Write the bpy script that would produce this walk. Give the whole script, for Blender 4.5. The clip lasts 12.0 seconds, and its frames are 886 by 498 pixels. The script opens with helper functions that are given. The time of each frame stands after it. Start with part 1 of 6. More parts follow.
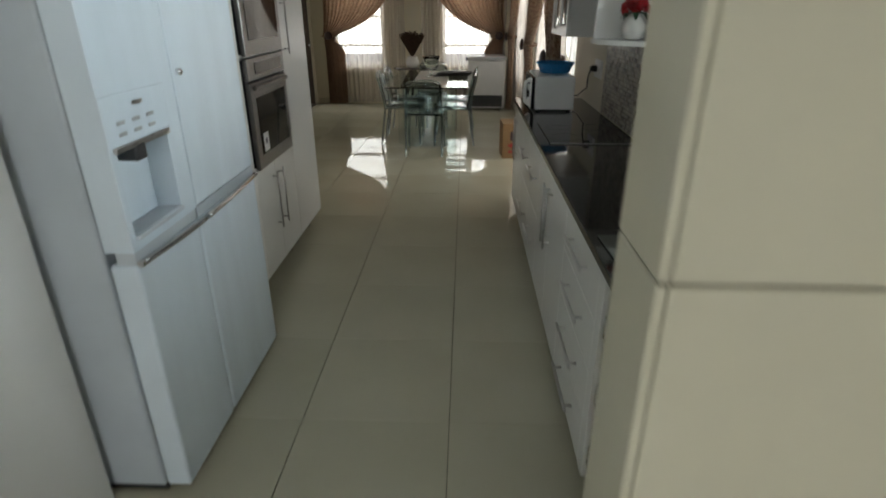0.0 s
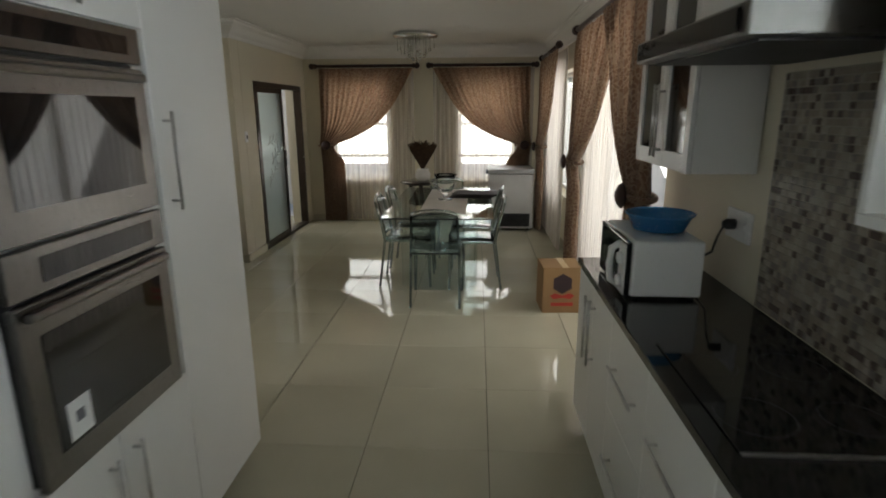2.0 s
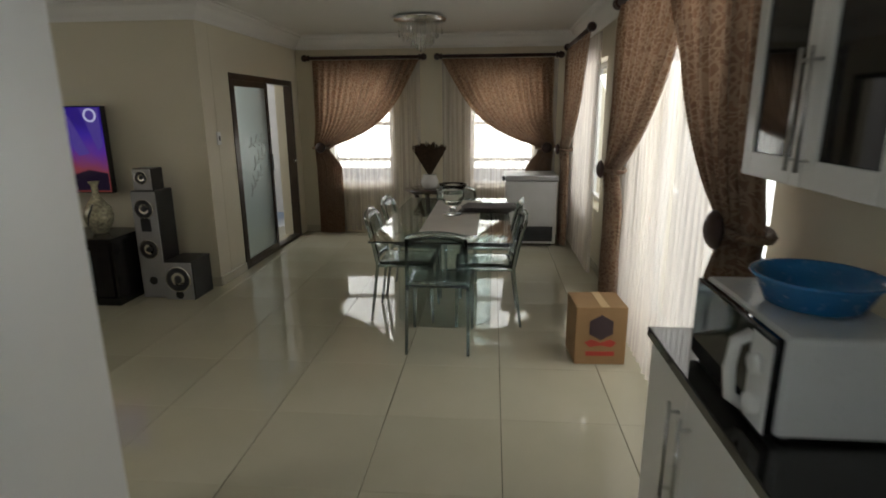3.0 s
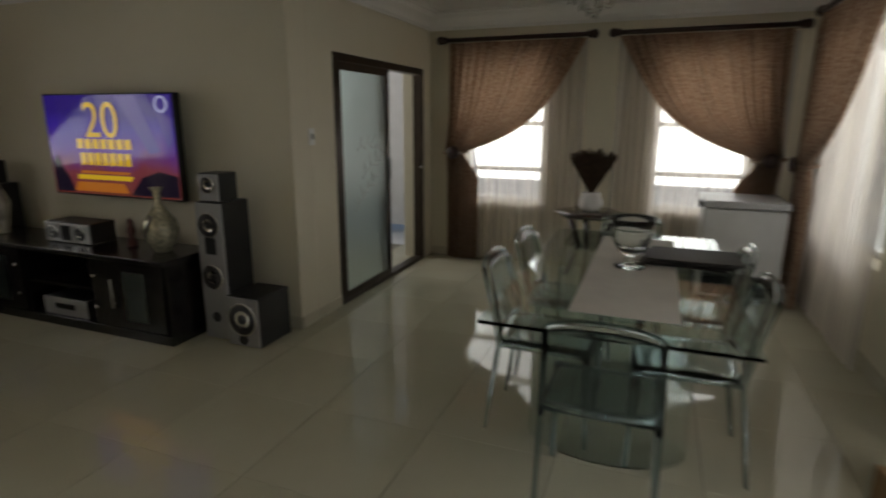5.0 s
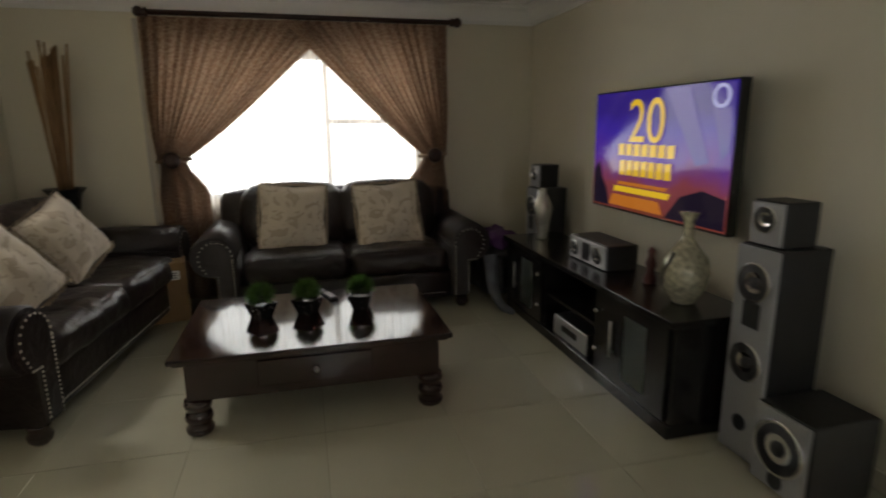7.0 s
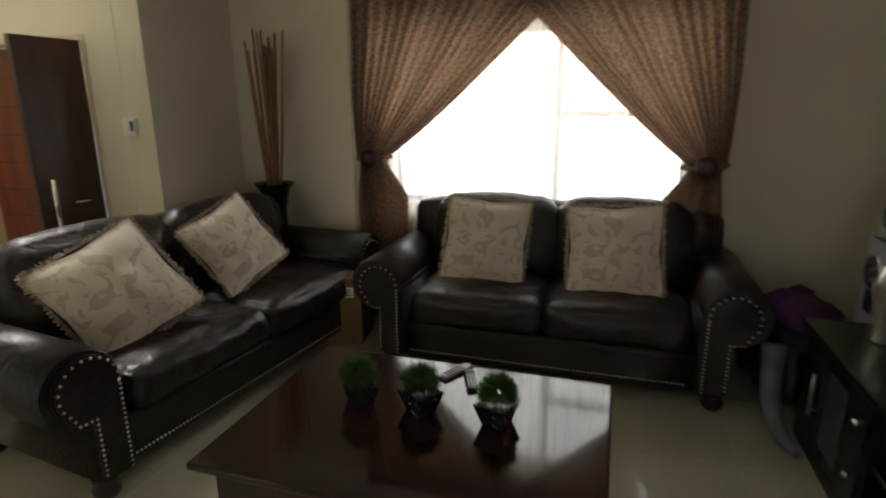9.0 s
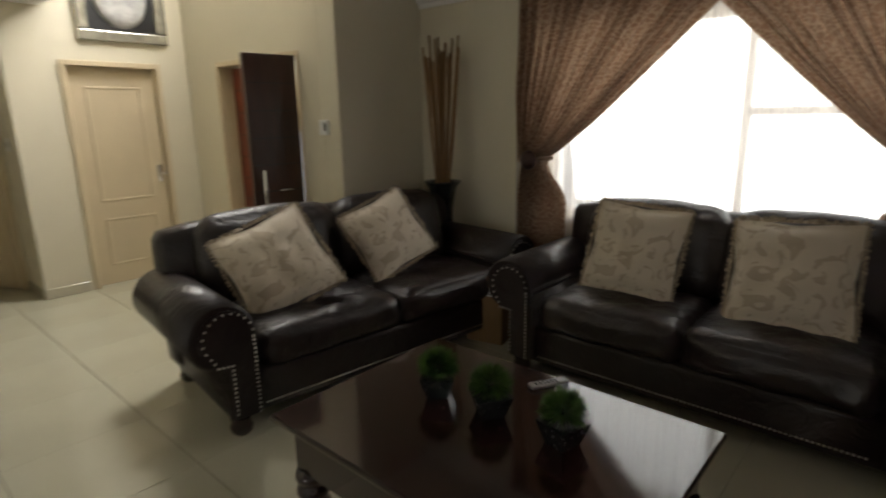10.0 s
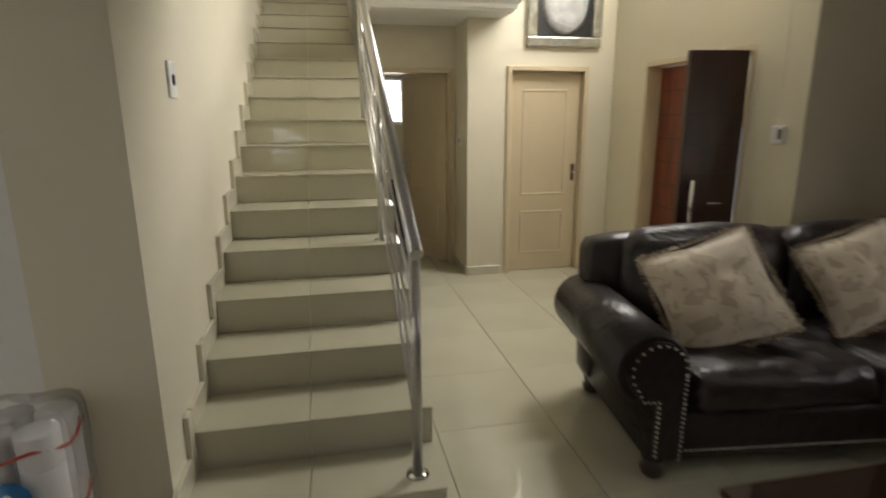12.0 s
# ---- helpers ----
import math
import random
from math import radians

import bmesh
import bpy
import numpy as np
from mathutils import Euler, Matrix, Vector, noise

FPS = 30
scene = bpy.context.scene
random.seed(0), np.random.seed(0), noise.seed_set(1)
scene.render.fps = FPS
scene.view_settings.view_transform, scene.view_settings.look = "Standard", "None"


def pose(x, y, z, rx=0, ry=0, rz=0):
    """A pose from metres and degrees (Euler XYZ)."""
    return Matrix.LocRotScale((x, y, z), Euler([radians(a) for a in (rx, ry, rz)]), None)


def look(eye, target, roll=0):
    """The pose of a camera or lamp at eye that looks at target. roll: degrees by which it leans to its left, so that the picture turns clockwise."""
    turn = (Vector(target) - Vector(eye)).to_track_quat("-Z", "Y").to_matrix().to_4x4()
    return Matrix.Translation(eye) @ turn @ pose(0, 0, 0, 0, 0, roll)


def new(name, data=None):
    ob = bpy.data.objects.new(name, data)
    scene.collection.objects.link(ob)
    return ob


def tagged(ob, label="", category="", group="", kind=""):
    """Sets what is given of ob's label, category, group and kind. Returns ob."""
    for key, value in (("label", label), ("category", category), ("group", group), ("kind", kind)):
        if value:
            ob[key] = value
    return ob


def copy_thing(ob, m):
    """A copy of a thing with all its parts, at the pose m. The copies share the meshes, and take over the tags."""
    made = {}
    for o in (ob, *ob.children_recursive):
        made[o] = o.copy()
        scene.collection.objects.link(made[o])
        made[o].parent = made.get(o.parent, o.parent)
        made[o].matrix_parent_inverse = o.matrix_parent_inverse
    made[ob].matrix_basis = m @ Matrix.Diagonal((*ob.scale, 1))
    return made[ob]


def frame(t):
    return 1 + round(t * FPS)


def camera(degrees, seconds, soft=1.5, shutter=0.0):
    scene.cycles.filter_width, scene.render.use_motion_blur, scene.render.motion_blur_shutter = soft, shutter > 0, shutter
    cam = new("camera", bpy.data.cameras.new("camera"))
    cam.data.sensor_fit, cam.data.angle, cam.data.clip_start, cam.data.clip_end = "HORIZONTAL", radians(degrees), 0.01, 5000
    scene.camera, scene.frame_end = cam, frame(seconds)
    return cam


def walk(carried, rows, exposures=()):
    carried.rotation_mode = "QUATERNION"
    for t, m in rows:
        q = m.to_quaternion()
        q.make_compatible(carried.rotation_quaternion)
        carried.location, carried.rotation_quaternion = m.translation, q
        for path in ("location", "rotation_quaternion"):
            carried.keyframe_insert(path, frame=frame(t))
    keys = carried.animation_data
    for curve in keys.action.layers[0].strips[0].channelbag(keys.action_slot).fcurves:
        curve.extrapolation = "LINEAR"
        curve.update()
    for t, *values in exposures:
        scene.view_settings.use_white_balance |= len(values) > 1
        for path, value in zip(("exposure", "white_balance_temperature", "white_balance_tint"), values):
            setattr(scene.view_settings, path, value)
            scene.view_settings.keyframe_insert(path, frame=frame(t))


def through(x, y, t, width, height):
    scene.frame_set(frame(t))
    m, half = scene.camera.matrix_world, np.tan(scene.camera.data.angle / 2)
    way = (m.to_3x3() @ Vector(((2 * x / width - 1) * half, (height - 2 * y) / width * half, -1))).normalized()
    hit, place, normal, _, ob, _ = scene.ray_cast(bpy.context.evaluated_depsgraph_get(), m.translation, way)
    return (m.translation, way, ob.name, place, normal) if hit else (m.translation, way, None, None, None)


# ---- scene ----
cam = camera(77.6, 12.0, soft=1.8, shutter=0.5)
PATH = [
    (0, (0.045, 0.81, 1.564), (-0.026, 2.641, 0.76), -0.1),
    (0.5, (0.014, 1.193, 1.615), (-0.083, 3.047, 0.872), 0.0),
    (0.6, (0.008, 1.281, 1.62), (-0.087, 3.144, 0.896), -0.2),
    (1, (-0.021, 1.665, 1.627), (-0.116, 3.565, 1.01), -0.0),
    (1.5, (-0.053, 2.158, 1.636), (-0.164, 4.086, 1.118), -0.3),
    (1.8, (-0.067, 2.473, 1.636), (-0.185, 4.407, 1.14), -0.4),
    (2, (-0.069, 2.648, 1.62), (-0.189, 4.583, 1.13), -0.3),
    (2.5, (-0.062, 3.151, 1.599), (-0.206, 5.085, 1.11), -0.5),
    (4.5, (-0.162, 4.901, 1.476), (-0.601, 6.796, 1.012), 0.3),
    (4.6, (-0.185, 4.977, 1.474), (-0.661, 6.863, 1.01), 0.2),
    (5, (-0.297, 5.251, 1.484), (-0.994, 7.067, 1.017), 0.2),
    (5.5, (-0.465, 5.577, 1.482), (-1.619, 7.149, 1.036), -0.6),
    (6, (-0.691, 5.786, 1.446), (-2.209, 7.016, 1.018), -0.5),
    (6.4, (-0.868, 5.958, 1.436), (-2.58, 6.898, 1.003), -0.5),
    (6.5, (-0.923, 6.004, 1.436), (-2.675, 6.867, 1.004), -0.5),
    (7, (-1.18, 6.223, 1.425), (-3.076, 6.697, 0.995), -0.6),
    (9, (-2.46, 6.852, 1.55), (-4.305, 6.277, 1.046), -0.3),
    (9.5, (-2.69, 7.055, 1.525), (-4.388, 6.112, 1.043), -0.5),
    (10, (-2.757, 7.305, 1.49), (-4.212, 6.012, 1.022), -1.0),
    (10.2, (-2.727, 7.358, 1.477), (-4.063, 5.943, 1.018), -1.2),
    (10.5, (-2.676, 7.388, 1.502), (-3.787, 5.79, 1.041), -1.0),
    (11, (-2.636, 7.402, 1.544), (-3.422, 5.622, 1.079), -1.0),
    (11.5, (-2.591, 7.227, 1.539), (-3.153, 5.364, 1.076), -0.7),
    (11.6, (-2.583, 7.172, 1.536), (-3.116, 5.301, 1.073), -0.6),
    (12, (-2.573, 6.863, 1.541), (-2.966, 4.958, 1.077), -0.3),
]
EXPOSURES = [(0.0, -0.35), (0.5, -0.55), (1.0, -0.6), (1.5, -0.52), (2.5, -0.28), (4.5, -0.76), (5.0, -0.66), (5.5, -0.36), (7.0, -0.2), (9.0, -0.03), (9.7, -0.08), (10.5, -0.45), (11.0, -0.5), (12.0, -0.15)]
walk(cam, [(t, look(eye, target, roll)) for t, eye, target, roll in PATH], EXPOSURES)

# ---- daylight ----
world = bpy.data.worlds.new("overcast_sky")
scene.world = world
world.use_nodes = True
_wn = world.node_tree
_sky = _wn.nodes.new("ShaderNodeTexSky")
_sky.sky_type = "NISHITA"
_sky.sun_disc = False
_sky.sun_elevation = radians(48)
_sky.sun_rotation = radians(200)
_sky.air_density = 1.5
_sky.dust_density = 3.0
_wn.links.new(_sky.outputs[0], _wn.nodes["Background"].inputs[0])
_wn.nodes["Background"].inputs[1].default_value = 0.1

sun_data = bpy.data.lights.new("sun", "SUN")
sun_data.energy, sun_data.angle, sun_data.color = 0.8, radians(12), (1.0, 0.96, 0.9)
sun = new("sun", sun_data)
sun.matrix_world = look((0, 0, 30), (-9, 20, 0))


def window_light(name, where, target, w, h, power, colour=(1.0, 0.98, 0.95)):
    """Daylight that stands in a window's opening."""
    d = bpy.data.lights.new(name, "AREA")
    d.shape, d.size, d.size_y, d.energy, d.color = "RECTANGLE", w, h, power, colour
    ob = new(name, d)
    ob.matrix_world = look(where, target)
    return ob


window_light("window_light_a", (-6.62, 6.27, 1.5), (-5.0, 6.27, 1.05), 2.2, 1.4, 42)
window_light("window_light_b", (-1.78, 11.2, 1.45), (-1.78, 9.0, 0.3), 0.95, 1.5, 26)
window_light("window_light_c", (0.07, 11.2, 1.45), (0.07, 9.0, 0.3), 0.95, 1.5, 26)
window_light("window_light_d", (1.38, 9.67, 1.45), (-1.0, 9.67, 0.2), 1.2, 1.5, 20)
window_light("window_light_e", (1.38, 6.7, 1.4), (-1.0, 6.7, 0.1), 1.75, 1.9, 42)
window_light("window_light_kitchen", (1.5, 2.95, 1.75), (-1.0, 2.95, 0.9), 2.6, 1.25, 95, (0.86, 0.95, 1.0))
# Added lamp that brightens the hall through an unseen upper window.
window_light("hall_fill_light", (-5.75, 2.9, 3.75), (-4.3, 2.9, 0.9), 1.3, 1.6, 200, (1.0, 0.97, 0.93))
window_light("window_light_bathroom", (-3.35, -0.8, 1.75), (-3.35, 1.0, 1.4), 0.5, 0.6, 8)
window_light("window_light_scullery", (-0.3, -1.6, 1.5), (-0.3, 1.0, 1.2), 1.2, 1.0, 38, (0.93, 0.97, 1.0))
window_light("window_light_patio", (-4.4, 10.0, 1.9), (-2.6, 9.9, 1.2), 1.6, 1.2, 28)


# ---- materials ----
def mat(name, colour, rough=0.5, metal=0.0, vary=0.12, scale=6.0, bump=0.0, bump_scale=60.0, rvary=0.08, spec=0.5,
        coat=0.0, stretch=(1, 1, 1), colour2=None, per_object=0.0, sheen=0.0, coat_rough=0.05):
    m = bpy.data.materials.new(name)
    m.use_nodes = True
    nt = m.node_tree
    b = nt.nodes["Principled BSDF"]
    tc = nt.nodes.new("ShaderNodeTexCoord")
    mp = nt.nodes.new("ShaderNodeMapping")
    mp.inputs["Scale"].default_value = stretch
    nt.links.new(tc.outputs["Object"], mp.inputs["Vector"])
    n1 = nt.nodes.new("ShaderNodeTexNoise")
    n1.inputs["Scale"].default_value, n1.inputs["Detail"].default_value = scale, 6
    n2 = nt.nodes.new("ShaderNodeTexNoise")
    n2.inputs["Scale"].default_value, n2.inputs["Detail"].default_value = bump_scale, 4
    for n in (n1, n2):
        nt.links.new(mp.outputs[0], n.inputs["Vector"])
    ramp = nt.nodes.new("ShaderNodeValToRGB")
    c2 = colour2 or tuple(max(0.0, c * (1 - 2 * vary)) for c in colour)
    ramp.color_ramp.elements[0].position, ramp.color_ramp.elements[1].position = 0.3, 0.7
    ramp.color_ramp.elements[0].color, ramp.color_ramp.elements[1].color = (*c2, 1), (*colour, 1)
    nt.links.new(n1.outputs[0], ramp.inputs[0])
    out = ramp.outputs[0]
    if per_object:
        oi = nt.nodes.new("ShaderNodeObjectInfo")
        mr = nt.nodes.new("ShaderNodeMapRange")
        mr.inputs["To Min"].default_value, mr.inputs["To Max"].default_value = 1 - per_object, 1.0
        nt.links.new(oi.outputs["Random"], mr.inputs["Value"])
        mx = nt.nodes.new("ShaderNodeVectorMath")
        mx.operation = "SCALE"
        nt.links.new(out, mx.inputs[0])
        nt.links.new(mr.outputs[0], mx.inputs["Scale"])
        out = mx.outputs[0]
    nt.links.new(out, b.inputs["Base Color"])
    b.inputs["Metallic"].default_value = metal
    b.inputs["Specular IOR Level"].default_value = spec
    b.inputs["Coat Weight"].default_value, b.inputs["Coat Roughness"].default_value = coat, coat_rough
    b.inputs["Sheen Weight"].default_value = sheen
    rr = nt.nodes.new("ShaderNodeMapRange")
    rr.inputs["To Min"].default_value, rr.inputs["To Max"].default_value = max(0.01, rough - rvary), min(1, rough + rvary)
    nt.links.new(n2.outputs[0], rr.inputs["Value"])
    nt.links.new(rr.outputs[0], b.inputs["Roughness"])
    if bump:
        bp = nt.nodes.new("ShaderNodeBump")
        bp.inputs["Strength"].default_value, bp.inputs["Distance"].default_value = bump, 0.004
        nt.links.new(n2.outputs[0], bp.inputs["Height"])
        nt.links.new(bp.outputs[0], b.inputs["Normal"])
    return m


def glass(name, colour=(1, 1, 1), rough=0.0, alpha=None, ior=1.45):
    m = bpy.data.materials.new(name)
    m.use_nodes = True
    b = m.node_tree.nodes["Principled BSDF"]
    b.inputs["Base Color"].default_value = (*colour, 1)
    b.inputs["Roughness"].default_value = rough
    b.inputs["IOR"].default_value = ior
    b.inputs["Transmission Weight"].default_value = 1.0
    if alpha is not None:
        b.inputs["Alpha"].default_value = alpha
    return m


def sheer(name, colour, see, folds=40.0):
    """Thin curtain net: partly clear, partly scattering."""
    m = bpy.data.materials.new(name)
    m.use_nodes = True
    nt = m.node_tree
    nt.nodes.remove(nt.nodes["Principled BSDF"])
    o = nt.nodes["Material Output"]
    tr, df, tl = (nt.nodes.new("ShaderNodeBsdf" + k) for k in ("Transparent", "Diffuse", "Translucent"))
    for n in (df, tl):
        n.inputs[0].default_value = (*colour, 1)
    a, c = nt.nodes.new("ShaderNodeMixShader"), nt.nodes.new("ShaderNodeMixShader")
    a.inputs[0].default_value = 0.55
    nt.links.new(df.outputs[0], a.inputs[1])
    nt.links.new(tl.outputs[0], a.inputs[2])
    tc = nt.nodes.new("ShaderNodeTexCoord")
    mp = nt.nodes.new("ShaderNodeMapping")
    mp.inputs["Scale"].default_value = (folds, folds, 0.6)
    nz = nt.nodes.new("ShaderNodeTexNoise")
    nz.inputs["Scale"].default_value, nz.inputs["Detail"].default_value = 1.0, 3
    nt.links.new(tc.outputs["Object"], mp.inputs[0])
    nt.links.new(mp.outputs[0], nz.inputs["Vector"])
    mr = nt.nodes.new("ShaderNodeMapRange")
    mr.inputs["From Min"].default_value, mr.inputs["From Max"].default_value = 0.3, 0.7
    mr.inputs["To Min"].default_value, mr.inputs["To Max"].default_value = 1 - see - 0.12, 1 - see + 0.12
    nt.links.new(nz.outputs[0], mr.inputs["Value"])
    nt.links.new(mr.outputs[0], c.inputs[0])
    nt.links.new(tr.outputs[0], c.inputs[1])
    nt.links.new(a.outputs[0], c.inputs[2])
    nt.links.new(c.outputs[0], o.inputs[0])
    return m


def drape(name, c1, c2, c3, through=0.25, size=30, warp=0.15):
    """Woven drapery with a scrolling pattern that lets a little light pass."""
    m = mat(name, c1, 0.75, 0, colour2=c2, scale=9, bump=0.25, bump_scale=320, sheen=0.3)
    nt = m.node_tree
    b = nt.nodes["Principled BSDF"]
    tc = nt.nodes["Texture Coordinate"]
    v = nt.nodes.new("ShaderNodeTexVoronoi")
    v.feature, v.inputs["Scale"].default_value = "DISTANCE_TO_EDGE", size
    w = nt.nodes.new("ShaderNodeTexNoise")
    w.inputs["Scale"].default_value = 7
    ad = nt.nodes.new("ShaderNodeVectorMath")
    ad.operation = "MULTIPLY_ADD"
    ad.inputs[1].default_value = (warp, warp, warp)
    nt.links.new(w.outputs["Color"], ad.inputs[0])
    nt.links.new(tc.outputs["Object"], w.inputs["Vector"])
    nt.links.new(tc.outputs["Object"], ad.inputs[2])
    nt.links.new(ad.outputs[0], v.inputs["Vector"])
    rp = nt.nodes.new("ShaderNodeValToRGB")
    rp.color_ramp.elements[0].position, rp.color_ramp.elements[1].position = 0.08, 0.16
    mx = nt.nodes.new("ShaderNodeMixRGB")
    nt.links.new(v.outputs["Distance"], rp.inputs[0])
    nt.links.new(rp.outputs[0], mx.inputs[0])
    src = b.inputs["Base Color"].links[0].from_socket
    nt.links.new(src, mx.inputs[2])
    mx.inputs[1].default_value = (*c3, 1)
    nt.links.new(mx.outputs[0], b.inputs["Base Color"])
    tl = nt.nodes.new("ShaderNodeBsdfTranslucent")
    nt.links.new(mx.outputs[0], tl.inputs[0])
    ms = nt.nodes.new("ShaderNodeMixShader")
    ms.inputs[0].default_value = through
    nt.links.new(b.outputs[0], ms.inputs[1])
    nt.links.new(tl.outputs[0], ms.inputs[2])
    nt.links.new(ms.outputs[0], nt.nodes["Material Output"].inputs[0])
    return m


def glow(name, colour, strength=1.0):
    m = bpy.data.materials.new(name)
    m.use_nodes = True
    b = m.node_tree.nodes["Principled BSDF"]
    b.inputs["Base Color"].default_value = (0.01, 0.01, 0.01, 1)
    b.inputs["Emission Color"].default_value = (*colour, 1)
    b.inputs["Emission Strength"].default_value = strength
    b.inputs["Roughness"].default_value = 0.08
    return m


WALL = mat("cream_wall_paint", (0.66, 0.61, 0.48), 0.6, vary=0.03, scale=1.2, bump=0.08, bump_scale=180)
CEIL = mat("white_ceiling_paint", (0.78, 0.77, 0.74), 0.7, vary=0.02, scale=1.0, bump=0.05, bump_scale=120)
TILE = mat("polished_cream_porcelain", (0.51, 0.485, 0.37), 0.04, vary=0.05, scale=1.6, rvary=0.02, bump_scale=9, per_object=0.05, colour2=(0.46, 0.435, 0.325))
GROUT = mat("dark_floor_grout", (0.19, 0.17, 0.125), 0.8, vary=0.2, scale=20)
SKIRT = mat("porcelain_skirting", (0.58, 0.54, 0.42), 0.12, vary=0.06, scale=3)
WTILE = mat("cream_wall_tile", (0.64, 0.61, 0.48), 0.09, vary=0.05, scale=2.0, rvary=0.03, per_object=0.03)
WGROUT = mat("wall_tile_grout", (0.38, 0.36, 0.28), 0.8, vary=0.1)
LACQ = mat("white_cabinet_lacquer", (0.74, 0.73, 0.70), 0.26, vary=0.015, scale=1.5, rvary=0.012, bump_scale=6)
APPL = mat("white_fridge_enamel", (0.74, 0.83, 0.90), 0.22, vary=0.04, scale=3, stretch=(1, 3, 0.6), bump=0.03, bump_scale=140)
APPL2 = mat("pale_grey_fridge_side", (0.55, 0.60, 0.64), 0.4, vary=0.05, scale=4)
GRAN = mat("black_granite", (0.012, 0.012, 0.013), 0.06, vary=0.3, scale=90, rvary=0.02, colour2=(0.028, 0.026, 0.024))
STEEL = mat("brushed_steel", (0.55, 0.54, 0.52), 0.3, 1.0, vary=0.08, scale=14, stretch=(1, 1, 12), rvary=0.1)
CHROME = mat("polished_chrome", (0.75, 0.75, 0.76), 0.08, 1.0, vary=0.03, rvary=0.04)
DSTEEL = mat("dark_brushed_steel", (0.24, 0.23, 0.22), 0.3, 1.0, vary=0.08, scale=14, stretch=(1, 12, 1), rvary=0.08)
BLKGL = mat("black_oven_glass", (0.010, 0.010, 0.011), 0.04, vary=0.1, rvary=0.02)
BLACK = mat("black_plastic", (0.015, 0.015, 0.016), 0.4, vary=0.15)
DGREY = mat("dark_grey_plastic", (0.06, 0.06, 0.062), 0.5, vary=0.15)
WHITEP = mat("white_plastic", (0.78, 0.78, 0.76), 0.3, vary=0.03)
DWOOD = mat("dark_mahogany", (0.03, 0.012, 0.01), 0.11, vary=0.3, scale=4, stretch=(6, 1, 6), rvary=0.04, spec=0.5, coat=0.4, coat_rough=0.04, colour2=(0.014, 0.006, 0.005))
BWOOD = mat("black_stained_wood", (0.016, 0.014, 0.014), 0.22, vary=0.3, scale=5, stretch=(1, 6, 6), rvary=0.07)
LEATH = mat("dark_brown_leather", (0.018, 0.0092, 0.0078), 0.39, vary=0.25, scale=7, bump=0.3, bump_scale=70, rvary=0.12, spec=0.6)


def wrinkle(m, scale, strength, depth):
    """Adds broad soft creases under the fine grain of a material."""
    nt = m.node_tree
    b = nt.nodes["Principled BSDF"]
    old = b.inputs["Normal"].links[0].from_node
    tc = nt.nodes.new("ShaderNodeTexCoord")
    n = nt.nodes.new("ShaderNodeTexNoise")
    n.inputs["Scale"].default_value, n.inputs["Detail"].default_value, n.inputs["Distortion"].default_value = scale, 3, 1.6
    bp = nt.nodes.new("ShaderNodeBump")
    bp.inputs["Strength"].default_value, bp.inputs["Distance"].default_value = strength, depth
    nt.links.new(tc.outputs["Object"], n.inputs["Vector"])
    nt.links.new(n.outputs[0], bp.inputs["Height"])
    nt.links.new(bp.outputs[0], old.inputs["Normal"])


wrinkle(LEATH, 8.0, 0.4, 0.03)
BRASS = mat("nailhead_pewter", (0.78, 0.74, 0.66), 0.3, 1.0)
DAMASK = mat("cream_damask", (0.66, 0.58, 0.46), 0.7, colour2=(0.60, 0.52, 0.40), scale=5, bump=0.25, bump_scale=320, sheen=0.3)


def woven_scrolls(m, colour, size):
    """Darker satin scrolls woven into a cloth."""
    nt = m.node_tree
    b = nt.nodes["Principled BSDF"]
    tc = nt.nodes.new("ShaderNodeTexCoord")
    n = nt.nodes.new("ShaderNodeTexNoise")
    n.inputs["Scale"].default_value, n.inputs["Detail"].default_value, n.inputs["Distortion"].default_value = size, 1.5, 2.2
    rp = nt.nodes.new("ShaderNodeValToRGB")
    rp.color_ramp.elements[0].position, rp.color_ramp.elements[1].position = 0.53, 0.57
    mx = nt.nodes.new("ShaderNodeMixRGB")
    nt.links.new(tc.outputs["Object"], n.inputs["Vector"])
    nt.links.new(n.outputs[0], rp.inputs[0])
    nt.links.new(rp.outputs[0], mx.inputs[0])
    nt.links.new(b.inputs["Base Color"].links[0].from_socket, mx.inputs[1])
    mx.inputs[2].default_value = (*colour, 1)
    nt.links.new(mx.outputs[0], b.inputs["Base Color"])


woven_scrolls(DAMASK, (0.47, 0.385, 0.28), 8.5)
FRINGE = mat("beige_fringe", (0.42, 0.34, 0.24), 0.9, vary=0.3, scale=80, bump=0.5, bump_scale=200)
CURT = drape("bronze_drapery", (0.26, 0.147, 0.087), (0.18, 0.102, 0.062), (0.33, 0.23, 0.155), 0.36)
NET = sheer("ivory_net", (0.84, 0.78, 0.72), 0.5)
ROD = mat("dark_curtain_pole_wood", (0.04, 0.016, 0.012), 0.3, vary=0.2, scale=10)
ALU = mat("bronze_aluminium", (0.06, 0.045, 0.035), 0.35, 0.6, vary=0.15)
WFRAME = mat("white_window_frame", (0.75, 0.75, 0.73), 0.4, vary=0.03)
FROST = glass("frosted_glass", (0.72, 0.85, 0.82), 0.35)
ETCH = sheer("pale_etching", (0.90, 0.93, 0.92), 0.05)
CLEAR = glass("clear_glass", (0.97, 1.0, 0.98))
SMOKE = glass("smoky_clear_acrylic", (0.52, 0.60, 0.61), 0.04, None, 1.22)
AQUA = glass("green_tinted_glass", (0.80, 0.92, 0.90), 0.0)
PALEG = glass("pale_support_glass", (0.90, 0.97, 0.96), 0.0, None, 1.3)
POLY = glass("clear_polycarbonate", (0.70, 0.79, 0.81), 0.04, None, 1.3)
